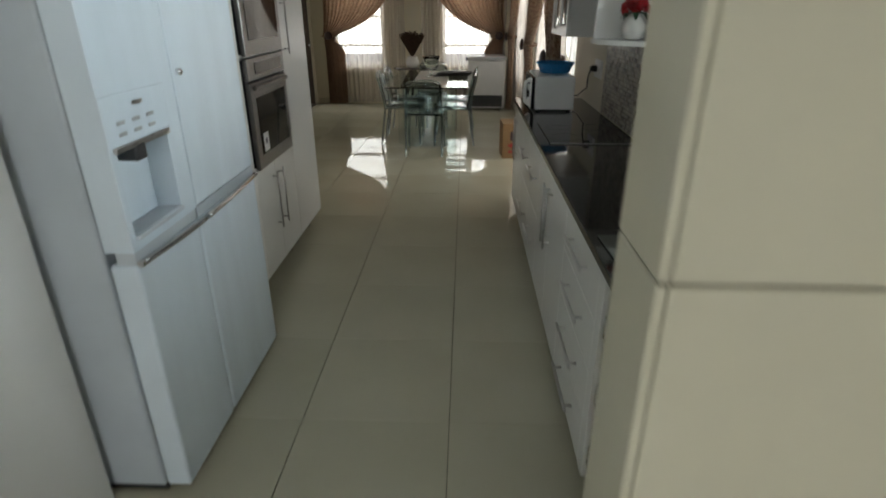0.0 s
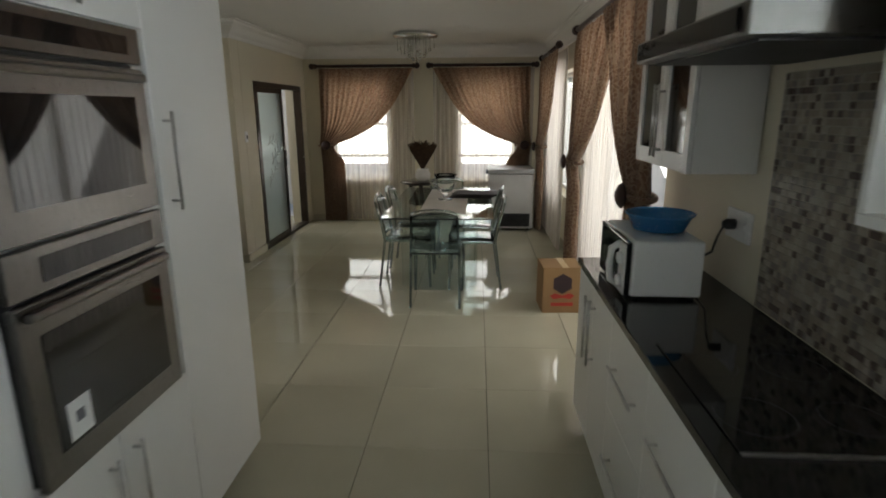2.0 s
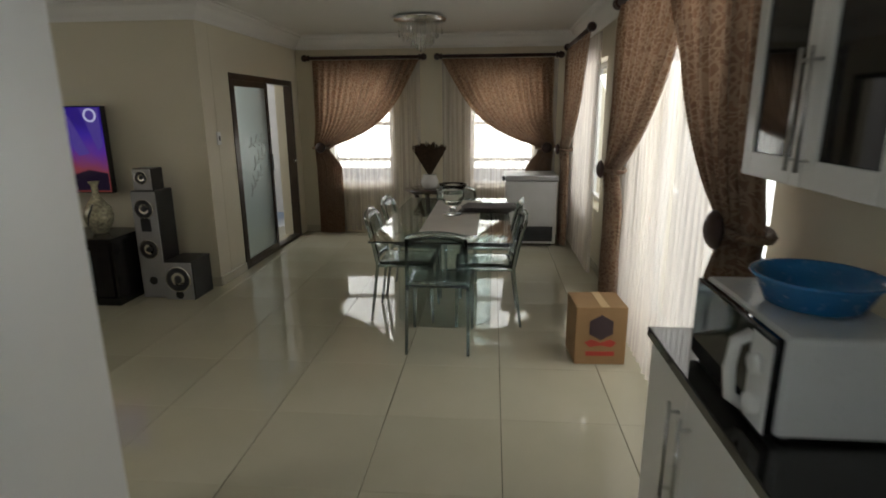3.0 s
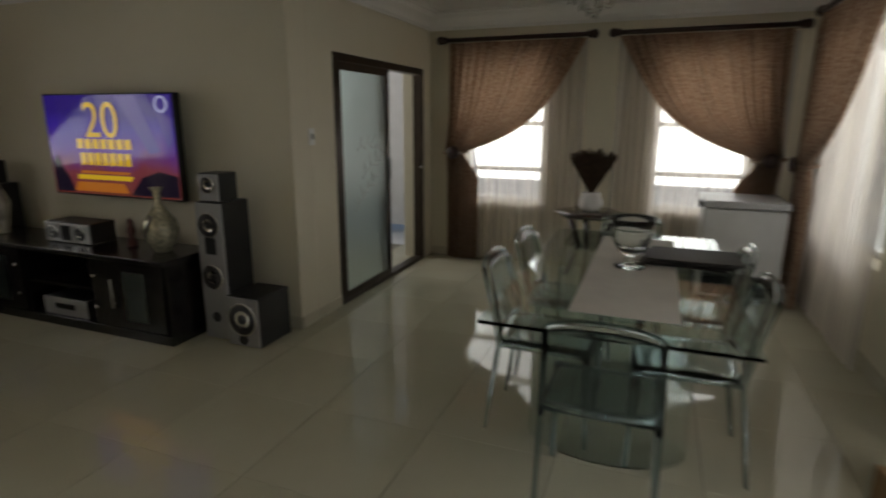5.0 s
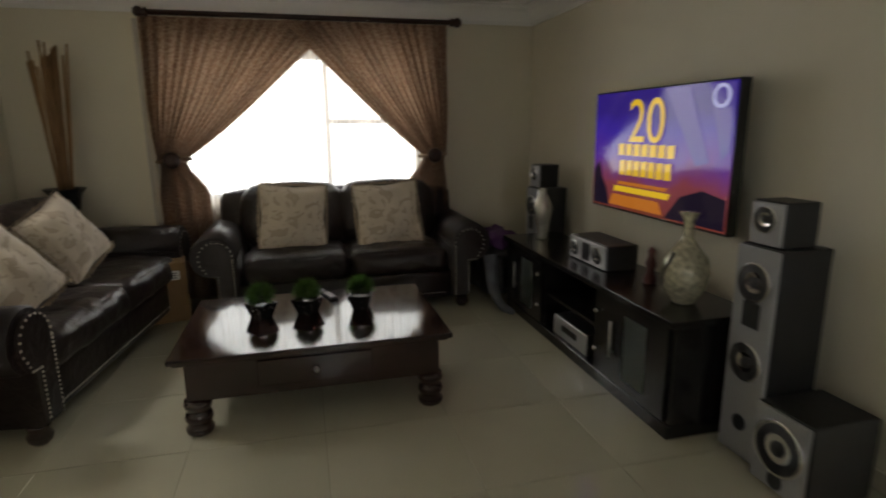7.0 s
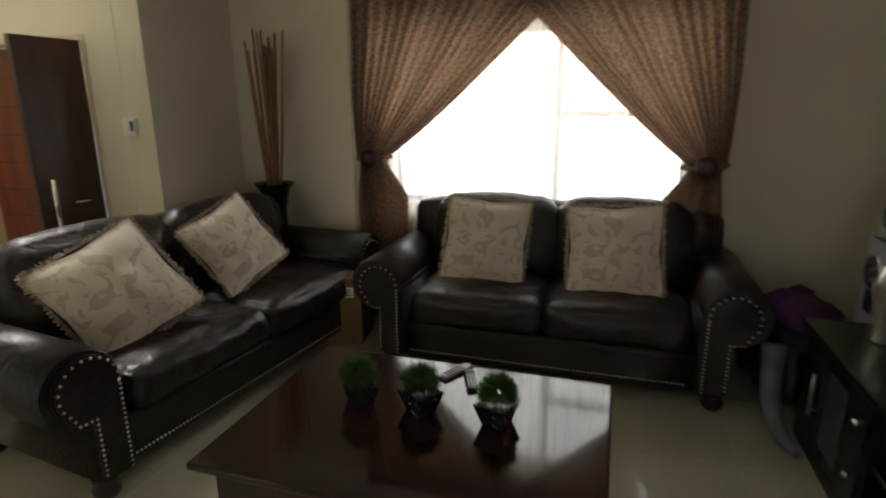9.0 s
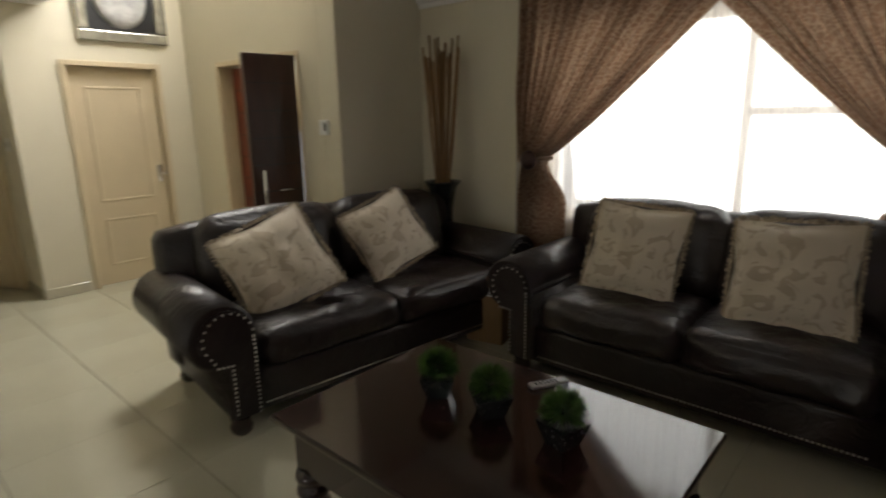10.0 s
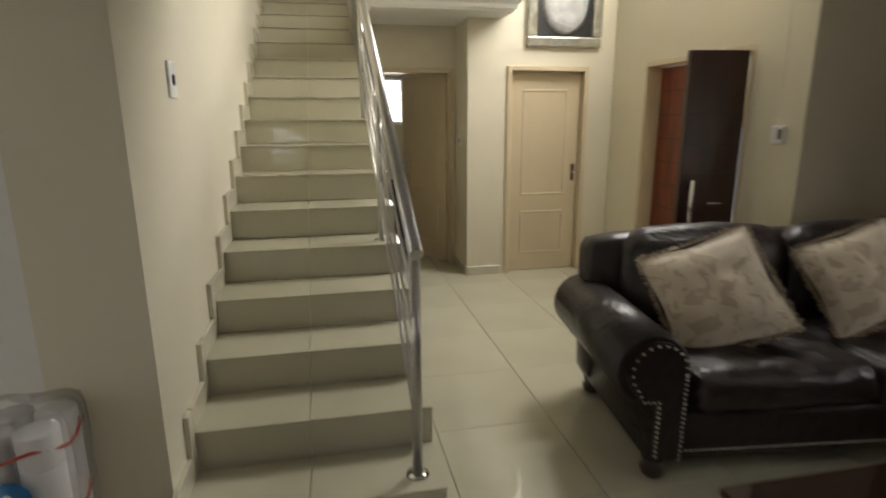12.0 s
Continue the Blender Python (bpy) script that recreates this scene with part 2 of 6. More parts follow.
BLUEP = mat("blue_plastic", (0.03, 0.20, 0.46), 0.25, vary=0.08)
CARD = mat("brown_cardboard", (0.30, 0.18, 0.08), 0.8, vary=0.08, scale=5, bump=0.1, bump_scale=90)
TAPE = mat("buff_packing_tape", (0.48, 0.33, 0.16), 0.35, vary=0.05)
REDP = mat("red_print", (0.42, 0.035, 0.02), 0.6, vary=0.1)
DARKP = mat("dark_print", (0.04, 0.02, 0.025), 0.6, vary=0.1)
GREEN = mat("artificial_grass", (0.09, 0.20, 0.03), 0.6, vary=0.35, scale=25)
DGREEN = mat("dark_leaf", (0.02, 0.06, 0.02), 0.5, vary=0.3, scale=20)
POT = mat("black_ceramic", (0.02, 0.022, 0.022), 0.25, vary=0.2)
CERAM = mat("white_ceramic", (0.72, 0.70, 0.66), 0.15, vary=0.05)
SILVER = mat("silvered_ceramic", (0.62, 0.60, 0.52), 0.22, 0.7, vary=0.25, scale=12)
CRACKLE = mat("champagne_mosaic_ceramic", (0.62, 0.58, 0.42), 0.2, 0.35, vary=0.3, scale=40, bump=0.3, bump_scale=60)
ROSE = mat("red_silk_rose", (0.50, 0.012, 0.018), 0.6, vary=0.35, scale=30)
BEIGED = mat("beige_painted_door", (0.60, 0.50, 0.34), 0.4, vary=0.04, scale=3)
# Same meranti twice: the second has the open leaf's shade put into its colour.
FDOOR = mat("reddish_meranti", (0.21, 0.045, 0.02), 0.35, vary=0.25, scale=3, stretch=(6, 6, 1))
FDOOR_SHADED = mat("shaded_meranti", (0.05, 0.018, 0.012), 0.35, vary=0.25, scale=3, stretch=(6, 6, 1))
REED = mat("dry_bamboo", (0.42, 0.24, 0.10), 0.6, vary=0.3, scale=8, stretch=(20, 20, 1), per_object=0.4)
DRYB = mat("dried_grass_plume", (0.10, 0.055, 0.03), 0.9, vary=0.3, scale=30, per_object=0.4)
SPKG = mat("silver_grey_speaker_front", (0.40, 0.40, 0.41), 0.35, 0.4, vary=0.05)
CONE = mat("speaker_cone", (0.03, 0.03, 0.032), 0.5, vary=0.15)
PAPER = mat("white_tissue_paper", (0.80, 0.78, 0.77), 0.85, vary=0.04, bump=0.2, bump_scale=120)
FILM = glass("clear_plastic_wrap", (0.98, 0.98, 1.0), 0.12, 0.35)
REDLINE = mat("orange_red_print", (0.60, 0.08, 0.03), 0.4)
BLUEPR = mat("blue_print", (0.03, 0.18, 0.42), 0.4)
GREYPR = mat("grey_print", (0.12, 0.12, 0.14), 0.5)
PURPLE = mat("purple_cloth", (0.09, 0.025, 0.12), 0.8, vary=0.2, scale=9, bump=0.4, bump_scale=30)
GREYCL = mat("grey_cloth", (0.16, 0.17, 0.19), 0.8, vary=0.2, scale=9, bump=0.4, bump_scale=30)
LINEN = mat("white_table_runner", (0.66, 0.63, 0.58), 0.85, vary=0.05, scale=6, bump=0.2, bump_scale=260)
MATS = mat("dark_woven_placemat", (0.035, 0.028, 0.026), 0.6, vary=0.3, scale=60)
OUTW = mat("pale_exterior_plaster", (0.62, 0.62, 0.62), 0.8, vary=0.05)


# ---- building blocks ----
def bm_box(sx, sy, sz, at=(0, 0, 0), bevel=0.0, seg=2, bm=None):
    """Box with its base centre at at."""
    b = bmesh.new()
    bmesh.ops.create_cube(b, size=1.0)
    bmesh.ops.scale(b, vec=(sx, sy, sz), verts=b.verts)
    if bevel:
        bmesh.ops.bevel(b, geom=b.edges[:], offset=min(bevel, 0.45 * min(sx, sy, sz)), segments=seg, affect="EDGES", profile=0.5)
    bmesh.ops.translate(b, vec=(at[0], at[1], at[2] + sz / 2), verts=b.verts)
    return merge(bm, b)


def merge(bm, b):
    if bm is None:
        return b
    me = bpy.data.meshes.new("tmp")
    b.to_mesh(me)
    b.free()
    bm.from_mesh(me)
    bpy.data.meshes.remove(me)
    return bm


def span(x0, x1, y0, y1, z0, z1, bevel=0.0, seg=2, bm=None):
    return bm_box(x1 - x0, y1 - y0, z1 - z0, ((x0 + x1) / 2, (y0 + y1) / 2, z0), bevel, seg, bm)


def lathe(profile, seg=24, at=(0, 0, 0), bm=None):
    """Turned shape from (radius, height) pairs."""
    b = bmesh.new()
    rings = []
    for r, z in profile:
        rings.append([b.verts.new((max(r, 1e-4) * math.cos(2 * math.pi * k / seg), max(r, 1e-4) * math.sin(2 * math.pi * k / seg), z)) for k in range(seg)])
    for lo, hi in zip(rings, rings[1:]):
        for k in range(seg):
            b.faces.new((lo[k], lo[(k + 1) % seg], hi[(k + 1) % seg], hi[k]))
    b.faces.new(rings[0][::-1])
    b.faces.new(rings[-1])
    bmesh.ops.translate(b, vec=at, verts=b.verts)
    for f in b.faces:
        f.smooth = True
    return merge(bm, b)


def tube(points, r, seg=8, closed=False, bm=None, taper=None):
    """Round bar along points."""
    b = bmesh.new()
    pts = [Vector(p) for p in points]
    n = len(pts)
    rings = []
    up = Vector((0.123, 0.456, 0.881))
    for i, p in enumerate(pts):
        a = pts[(i - 1) % n] if closed or i else p
        c = pts[(i + 1) % n] if closed or i < n - 1 else p
        d = (c - a).normalized()
        u = d.cross(up)
        if u.length < 0.05:
            u = d.cross(Vector((1, 0, 0)))
        u.normalize()
        w = d.cross(u)
        rr = r * (taper(i / max(1, n - 1)) if taper else 1)
        rings.append([b.verts.new(p + rr * (math.cos(2 * math.pi * k / seg) * u + math.sin(2 * math.pi * k / seg) * w)) for k in range(seg)])
    for i in range(n if closed else n - 1):
        lo, hi = rings[i], rings[(i + 1) % n]
        for k in range(seg):
            f = b.faces.new((lo[k], lo[(k + 1) % seg], hi[(k + 1) % seg], hi[k]))
            f.smooth = True
    if not closed:
        b.faces.new(rings[0][::-1])
        b.faces.new(rings[-1])
    return merge(bm, b)


def soft(sx, sy, sz, at=(0, 0, 0), r=0.06, puff=0.02, n=10, wrinkle=0.0, seed=0.0, bm=None):
    """Upholstered block: rounded, slightly bulging, base centre at at."""
    b = bmesh.new()
    bmesh.ops.create_cube(b, size=2.0)
    bmesh.ops.subdivide_edges(b, edges=b.edges[:], cuts=n, use_grid_fill=True)
    h = Vector((sx / 2, sy / 2, sz / 2))
    r = min(r, 0.98 * min(h))
    for v in b.verts:
        q = Vector((v.co.x * h.x, v.co.y * h.y, v.co.z * h.z))
        core = Vector([max(-(h[i] - r), min(h[i] - r, q[i])) for i in range(3)])
        d = q - core
        q = core + (d.normalized() * r if d.length > 1e-6 else d)
        bulge = (1 - v.co.x ** 2) * (1 - v.co.y ** 2) if abs(v.co.z) > 0.99 else ((1 - v.co.y ** 2) * (1 - v.co.z ** 2) if abs(v.co.x) > 0.99 else (1 - v.co.x ** 2) * (1 - v.co.z ** 2))
        nd = Vector((0, 0, 0))
        for i in range(3):
            if abs(v.co[i]) > 0.99:
                nd[i] = math.copysign(1, v.co[i])
        q += nd * puff * bulge
        if wrinkle:
            q += nd * wrinkle * (noise.noise(Vector((q.x * 7 + seed, q.y * 7, q.z * 7))) + 0.5 * noise.noise(Vector((q.x * 18, q.y * 18 + seed, q.z * 18))))
        v.co = q
    for f in b.faces:
        f.smooth = True
    bmesh.ops.translate(b, vec=(at[0], at[1], at[2] + sz / 2), verts=b.verts)
    return merge(bm, b)


def extrude(poly, depth, axis="y", at=(0, 0, 0), bevel=0.0, bm=None, smooth=False):
    """Flat outline pushed out by depth. axis y: poly is (x, z); x: (y, z); z: (x, y)."""
    b = bmesh.new()
    put = {"y": lambda u, v: (u, 0, v), "x": lambda u, v: (0, u, v), "z": lambda u, v: (u, v, 0)}[axis]
    way = {"y": (0, depth, 0), "x": (depth, 0, 0), "z": (0, 0, depth)}[axis]
    f = b.faces.new([b.verts.new(put(u, v)) for u, v in poly])
    ex = bmesh.ops.extrude_face_region(b, geom=[f])
    bmesh.ops.translate(b, vec=way, verts=[g for g in ex["geom"] if isinstance(g, bmesh.types.BMVert)])
    bmesh.ops.recalc_face_normals(b, faces=b.faces)
    if bevel:
        caps = [e for e in b.edges if len(e.link_faces) == 2 and e.calc_face_angle(0) > 0.6]
        bmesh.ops.bevel(b, geom=caps, offset=bevel, segments=2, affect="EDGES")
    if smooth:
        for f in b.faces:
            f.smooth = len(f.verts) == 4
    bmesh.ops.translate(b, vec=at, verts=b.verts)
    return merge(bm, b)


def turn(bm, m):
    bmesh.ops.transform(bm, matrix=m, verts=bm.verts)
    return bm


def mesh_of(name, bm, material):
    me = bpy.data.meshes.new(name)
    bm.to_mesh(me)
    bm.free()
    me.materials.append(material)
    return me


def part(name, bm, material, parent, label=""):
    ob = new(name, mesh_of(name, bm, material))
    ob.parent = parent
    if label:
        tagged(ob, label)
    return ob


def struct(name, bm, material, label="", category=""):
    return tagged(new(name, mesh_of(name, bm, material)), label or name.replace("_", " "), category or "structure", kind="structure")


def thing(name, label, category, m=None, group=""):
    ob = new(name)
    ob.empty_display_size = 0.1
    if m is not None:
        ob.matrix_basis = m
    return tagged(ob, label, category, group)


def solo(name, bm, material, label, category, m=None, group=""):
    ob = new(name, mesh_of(name, bm, material))
    if m is not None:
        ob.matrix_basis = m
    return tagged(ob, label, category, group)


def grid_slab(axis, at, thick, u0, u1, z0, z1, holes):
    """Slab along y (axis x) or along x (axis y), from at to at + thick, pierced by openings (u0, u1, z0, z1)."""
    us = sorted({u0, u1, *[h[0] for h in holes], *[h[1] for h in holes]})
    zs = sorted({z0, z1, *[h[2] for h in holes], *[h[3] for h in holes]})
    b = bmesh.new()
    grid = {}

    def vert(u, z, d):
        k = (round(u, 4), round(z, 4), d)
        if k not in grid:
            p = at + (thick if d else 0)
            grid[k] = b.verts.new((p, u, z) if axis == "x" else (u, p, z))
        return grid[k]

    solid = {}
    for i in range(len(us) - 1):
        for j in range(len(zs) - 1):
            uc, zc = (us[i] + us[i + 1]) / 2, (zs[j] + zs[j + 1]) / 2
            solid[i, j] = not any(h[0] < uc < h[1] and h[2] < zc < h[3] for h in holes)
    for (i, j), s in solid.items():
        if not s:
            continue
        a, c, e, g = us[i], us[i + 1], zs[j], zs[j + 1]
        for d in (0, 1):
            b.faces.new((vert(a, e, d), vert(c, e, d), vert(c, g, d), vert(a, g, d)))
        for (di, dj, p, q) in ((-1, 0, (a, e), (a, g)), (1, 0, (c, e), (c, g)), (0, -1, (a, e), (c, e)), (0, 1, (a, g), (c, g))):
            if not solid.get((i + di, j + dj), False):
                b.faces.new((vert(*p, 0), vert(*q, 0), vert(*q, 1), vert(*p, 1)))
    bmesh.ops.recalc_face_normals(b, faces=b.faces)
    return b


def wall_with_holes(name, axis, at, thick, u0, u1, z0, z1, holes, material=None, label=""):
    return struct(name, grid_slab(axis, at, thick, u0, u1, z0, z1, holes), material or WALL, label or "cream painted plaster wall", "wall")


# ---- large structure ----
H = 2.49
floor = struct("floor", span(-6.5, 1.3, -1.7, 11.1, -0.12, -0.012), GROUT, "polished cream porcelain tiled floor", "floor")
struct("ground", span(-60, 60, -60, 60, -0.4, -0.13), OUTW, "pale paved ground outside the house", "ground")

wall_with_holes("wall_east", "x", 0.98, 0.22, -1.7, 11.02, 0, 2.8,
                [(1.85, 3.40, 1.27, 2.12), (5.78, 7.6, 0.12, 2.10), (9.1, 10.25, 0.6, 2.06)])
wall_with_holes("wall_north", "y", 10.8, 0.22, -2.785, 0.976, 0, 2.8, [(-2.20, -1.36, 0.62, 2.02), (-0.34, 0.48, 0.62, 2.02)])
wall_with_holes("wall_sliding_door", "x", -2.785, 0.22, 8.58, 10.796, 0, 2.8, [(8.895, 10.575, 0.0, 1.945)])
wall_with_holes("wall_television", "y", 8.36, 0.216, -6.216, -2.565, 0, 2.8, [])
wall_with_holes("wall_west", "x", -6.44, 0.22, 3.82, 8.57, 0, 2.8, [(5.22, 7.3, 0.8, 2.06)])
wall_with_holes("wall_stub", "y", 3.82, 0.2, -6.216, -5.35, 0, 5.2, [])
# The upper opening is an unseen addition for the hall's extra light.
wall_with_holes("wall_entrance", "x", -5.57, 0.22, 1.6, 3.816, 0, 5.2, [(2.26, 3.56, 0.0, 2.0), (2.25, 3.55, 2.95, 4.55)])
wall_with_holes("wall_hall", "y", 1.48, 0.22, -5.346, -3.88, 0, 5.2, [(-5.08, -4.265, 0.0, 2.01)])
wall_with_holes("wall_passage_side", "x", -4.10, 0.22, 0.65, 1.476, 0, 2.6, [])
wall_with_holes("wall_passage_end", "y", 1.02, 0.18, -3.876, -2.965, 0, 2.6, [(-3.86, -3.1, 0.0, 2.02)])
wall_with_holes("wall_stairs", "x", -1.985, 0.335, -1.9, 5.03, 0, 5.2, [], label="cream plaster wall beside the staircase")
wall_with_holes("wall_stairs_far", "y", -2.1, 0.2, -4.3, -1.65, 0, 5.2, [])
wall_with_holes("wall_scullery", "y", -1.72, 0.2, -1.64, 1.2, 0, 2.8, [(-0.9, 0.3, 1.0, 2.0)])
wall_with_holes("wall_kitchen_left", "x", -1.65, 0.5, -1.5, 2.17, 0, 2.8, [], LACQ, "white wall beside the fridge")
wall_with_holes("wall_upper_hall", "x", -1.985, 0.2, 5.034, 5.3, H + 0.3, 5.2, [])
wall_with_holes("wall_upper_gallery", "y", 4.02, 0.2, -5.35, -1.99, H + 0.02, 5.2, [])
wall_with_holes("wall_upper_landing", "x", -4.14, 0.2, -1.9, 1.476, H, 5.2, [])
# bathroom past the passage
wall_with_holes("wall_bathroom", "y", -0.7, 0.15, -4.3, -2.9, 0, 2.6, [(-3.6, -3.1, 1.45, 2.05)])
wall_with_holes("wall_bathroom_side", "x", -4.3, 0.15, -0.55, 0.62, 0, 2.6, [])
wall_with_holes("wall_bathroom_near", "x", -3.085, 0.115, -0.55, 1.2, 0, 2.6, [])
# yard behind the sliding door
wall_with_holes("yard_wall", "x", -5.6, 0.2, 8.6, 12.5, 0, 2.6, [], OUTW, "pale plastered yard wall outside the sliding door")
wall_with_holes("yard_wall_far", "y", 12.2, 0.2, -5.4, -2.9, 0, 2.6, [], OUTW, "pale plastered yard wall outside the sliding door")

struct("ceiling", span(-6.216, 0.976, 4.024, 10.796, H, H + 0.2, bm=span(-1.64, 0.976, -1.5, 4.02, H, H + 0.2)), CEIL, "white painted ceiling", "ceiling")
struct("ceiling_hall", span(-5.346, -1.93, -1.9, 4.1, 5.2, 5.3), CEIL, "white high ceiling over the entrance hall", "ceiling")
struct("ceiling_passage", span(-4.2, -2.98, -0.6, 2.05, 2.42, 2.62), CEIL, "white slab of the upper landing", "ceiling")


def cove(name, points, label="white moulded plaster cornice"):
    """Stepped cornice along a line of (x, y) wall points with inward normals."""
    prof = [(0, -0.16), (0.012, -0.16), (0.02, -0.13), (0.05, -0.10), (0.085, -0.055), (0.12, -0.03), (0.125, -0.012), (0.16, -0.008), (0.16, 0.0), (0, 0)]
    b = bmesh.new()
    rows = []
    for (x, y, nx, ny, z) in points:
        rows.append([b.verts.new((x + nx * d, y + ny * d, z + h)) for d, h in prof])
    for lo, hi in zip(rows, rows[1:]):
        for k in range(len(prof)):
            j = (k + 1) % len(prof)
            b.faces.new((lo[k], lo[j], hi[j], hi[k]))
    b.faces.new(rows[0])
    b.faces.new(rows[-1][::-1])
    bmesh.ops.recalc_face_normals(b, faces=b.faces)
    return struct(name, b, CEIL, label, "cornice")


ZC = H - 0.002
cove("cornice_north", [(-6.21, 4.03, 1, 0, ZC), (-6.21, 8.355, 1, -1, ZC), (-2.56, 8.355, 1, -1, ZC), (-2.56, 10.79, 1, -1, ZC), (0.97, 10.79, -1, -1, ZC), (0.97, 5.3, -1, 0, ZC)])
cove("cornice_landing", [(-2.98, 2.055, 0, 1, 2.60), (-4.205, 2.055, -1, 1, 2.60), (-4.205, 1.80, -1, 0, 2.60)])


def skirting(name, runs):
    b = None
    for x0, x1, y0, y1 in runs:
        b = span(x0, x1, y0, y1, 0.0, 0.09, 0.004, 1, b)
    struct(name, b, SKIRT, "polished cream tile skirting", "baseboard")


skirting("baseboard", [(-6.21, -2.55, 8.346, 8.358), (-2.563, -2.551, 8.37, 8.89), (-2.55, 0.97, 10.786, 10.798), (-5.344, -5.13, 1.702, 1.714), (-4.22, -3.88, 1.702, 1.714),
                       (-5.348, -5.336, 3.58, 4.02), (-5.348, -5.336, 1.72, 2.24), (-3.878, -3.866, 1.21, 1.70), (0.966, 0.978, 5.3, 10.78), (-6.218, -6.206, 4.03, 8.34)])

# wall end beside the kitchen entrance, faced with tiles
pier = struct("wall_pier", span(0.237, 0.976, 1.28, 1.40, 0, 2.56), WGROUT, "tiled end of a wall at the kitchen entrance", "wall")


def tile_piece(parent, x0, x1, y0, y1, z0, z1, material, name="tile"):
    return part(name, span(x0, x1, y0, y1, z0, z1, 0.002, 1), material, parent)


for z0, z1 in ((0.0, 0.127), (0.13, 0.727), (0.73, 1.327), (1.33, 1.927), (1.93, 2.55)):
    for x0, x1 in ((0.237, 0.602), (0.605, 0.97)):
        tile_piece(pier, x0, x1, 1.268, 1.279, z0, z1, WTILE)
    tile_piece(pier, 0.225, 0.236, 1.27, 1.41, z0, z1, WTILE)


# ---- windows ----
def window(name, axis, at, u0, u1, z0, z1, mullions=(), bars=(), material=WFRAME, depth=0.07):
    """Framed window in a wall opening; bars are (u from, u to, z)."""
    f = tagged(new(name), "aluminium framed window with clear glass", "window", kind="structure")

    def bar(a, c, e, g, nm="window_frame"):
        b = span(at, at + depth, a, c, e, g, 0.004, 1) if axis == "x" else span(a, c, at, at + depth, e, g, 0.004, 1)
        part(nm, b, material, f)

    w = 0.045
    bar(u0, u0 + w, z0, z1)
    bar(u1 - w, u1, z0, z1)
    bar(u0 + w, u1 - w, z0, z0 + w)
    bar(u0 + w, u1 - w, z1 - w, z1)
    for m in mullions:
        bar(m - w / 2, m + w / 2, z0 + w, z1 - w, "mullion")
    for a, c, z in bars:
        bar(a, c, z - w / 2, z + w / 2, "transom")
    mid = at + depth / 2
    pane = part("pane", span(mid - 0.003, mid + 0.003, u0 + w, u1 - w, z0 + w, z1 - w) if axis == "x" else span(u0 + w, u1 - w, mid - 0.003, mid + 0.003, z0 + w, z1 - w), CLEAR, f)
    pane.visible_shadow = False
    return f


window("window_1", "x", -6.4, 5.22, 7.3, 0.8, 2.06, (6.46,), ((6.48, 7.26, 1.49),))
window("window_2", "y", 10.9, -2.20, -1.36, 0.62, 2.02, (), ((-2.155, -1.405, 0.96), (-2.155, -1.405, 1.42)), WFRAME)
window("window_3", "y", 10.9, -0.34, 0.48, 0.62, 2.02, (), ((-0.295, 0.435, 0.96), (-0.295, 0.435, 1.42)), WFRAME)
window("window_4", "x", 1.09, 9.1, 10.25, 0.6, 2.06, (9.67,))
window("window_5", "x", 1.09, 5.78, 7.6, 0.12, 2.10, (6.7,))
window("window_6", "x", 1.12, 1.85, 3.40, 1.27, 2.12, (2.6,), (), BLACK)
# Upper hall window added out of view, to give the hall lamp an opening.
window("added_window", "x", -5.5, 2.25, 3.55, 2.95, 4.55, (2.9,))
window("window_7", "y", -0.66, -3.6, -3.1, 1.45, 2.05)
window("window_8", "y", -1.66, -0.9, 0.3, 1.0, 2.0, (-0.3,))


# ---- curtains ----
def curtain_pole(axis, at, u0, u1, z, label="dark turned wood curtain pole on wall brackets"):
    t = thing("curtain_pole", label, "curtain pole")
    put = (lambda u, d=0.0, dz=0.0: (at + d, u, z + dz)) if axis == "x" else (lambda u, d=0.0, dz=0.0: (u, at + d, z + dz))
    part("pole", tube([put(u0), put(u1)], 0.021, 12), ROD, t)
    for u, s in ((u0, -1), (u1, 1)):
        b = lathe([(0.02, 0), (0.036, 0.008), (0.036, 0.02), (0.024, 0.03), (0.04, 0.05), (0.042, 0.07), (0.03, 0.095), (0.006, 0.105)], 14)
        rot = Matrix.Rotation(radians(-90 * s), 4, "X") if axis == "x" else Matrix.Rotation(radians(90 * s), 4, "Y")
        part("finial", turn(b, Matrix.Translation(put(u)) @ rot), ROD, t)
    return t


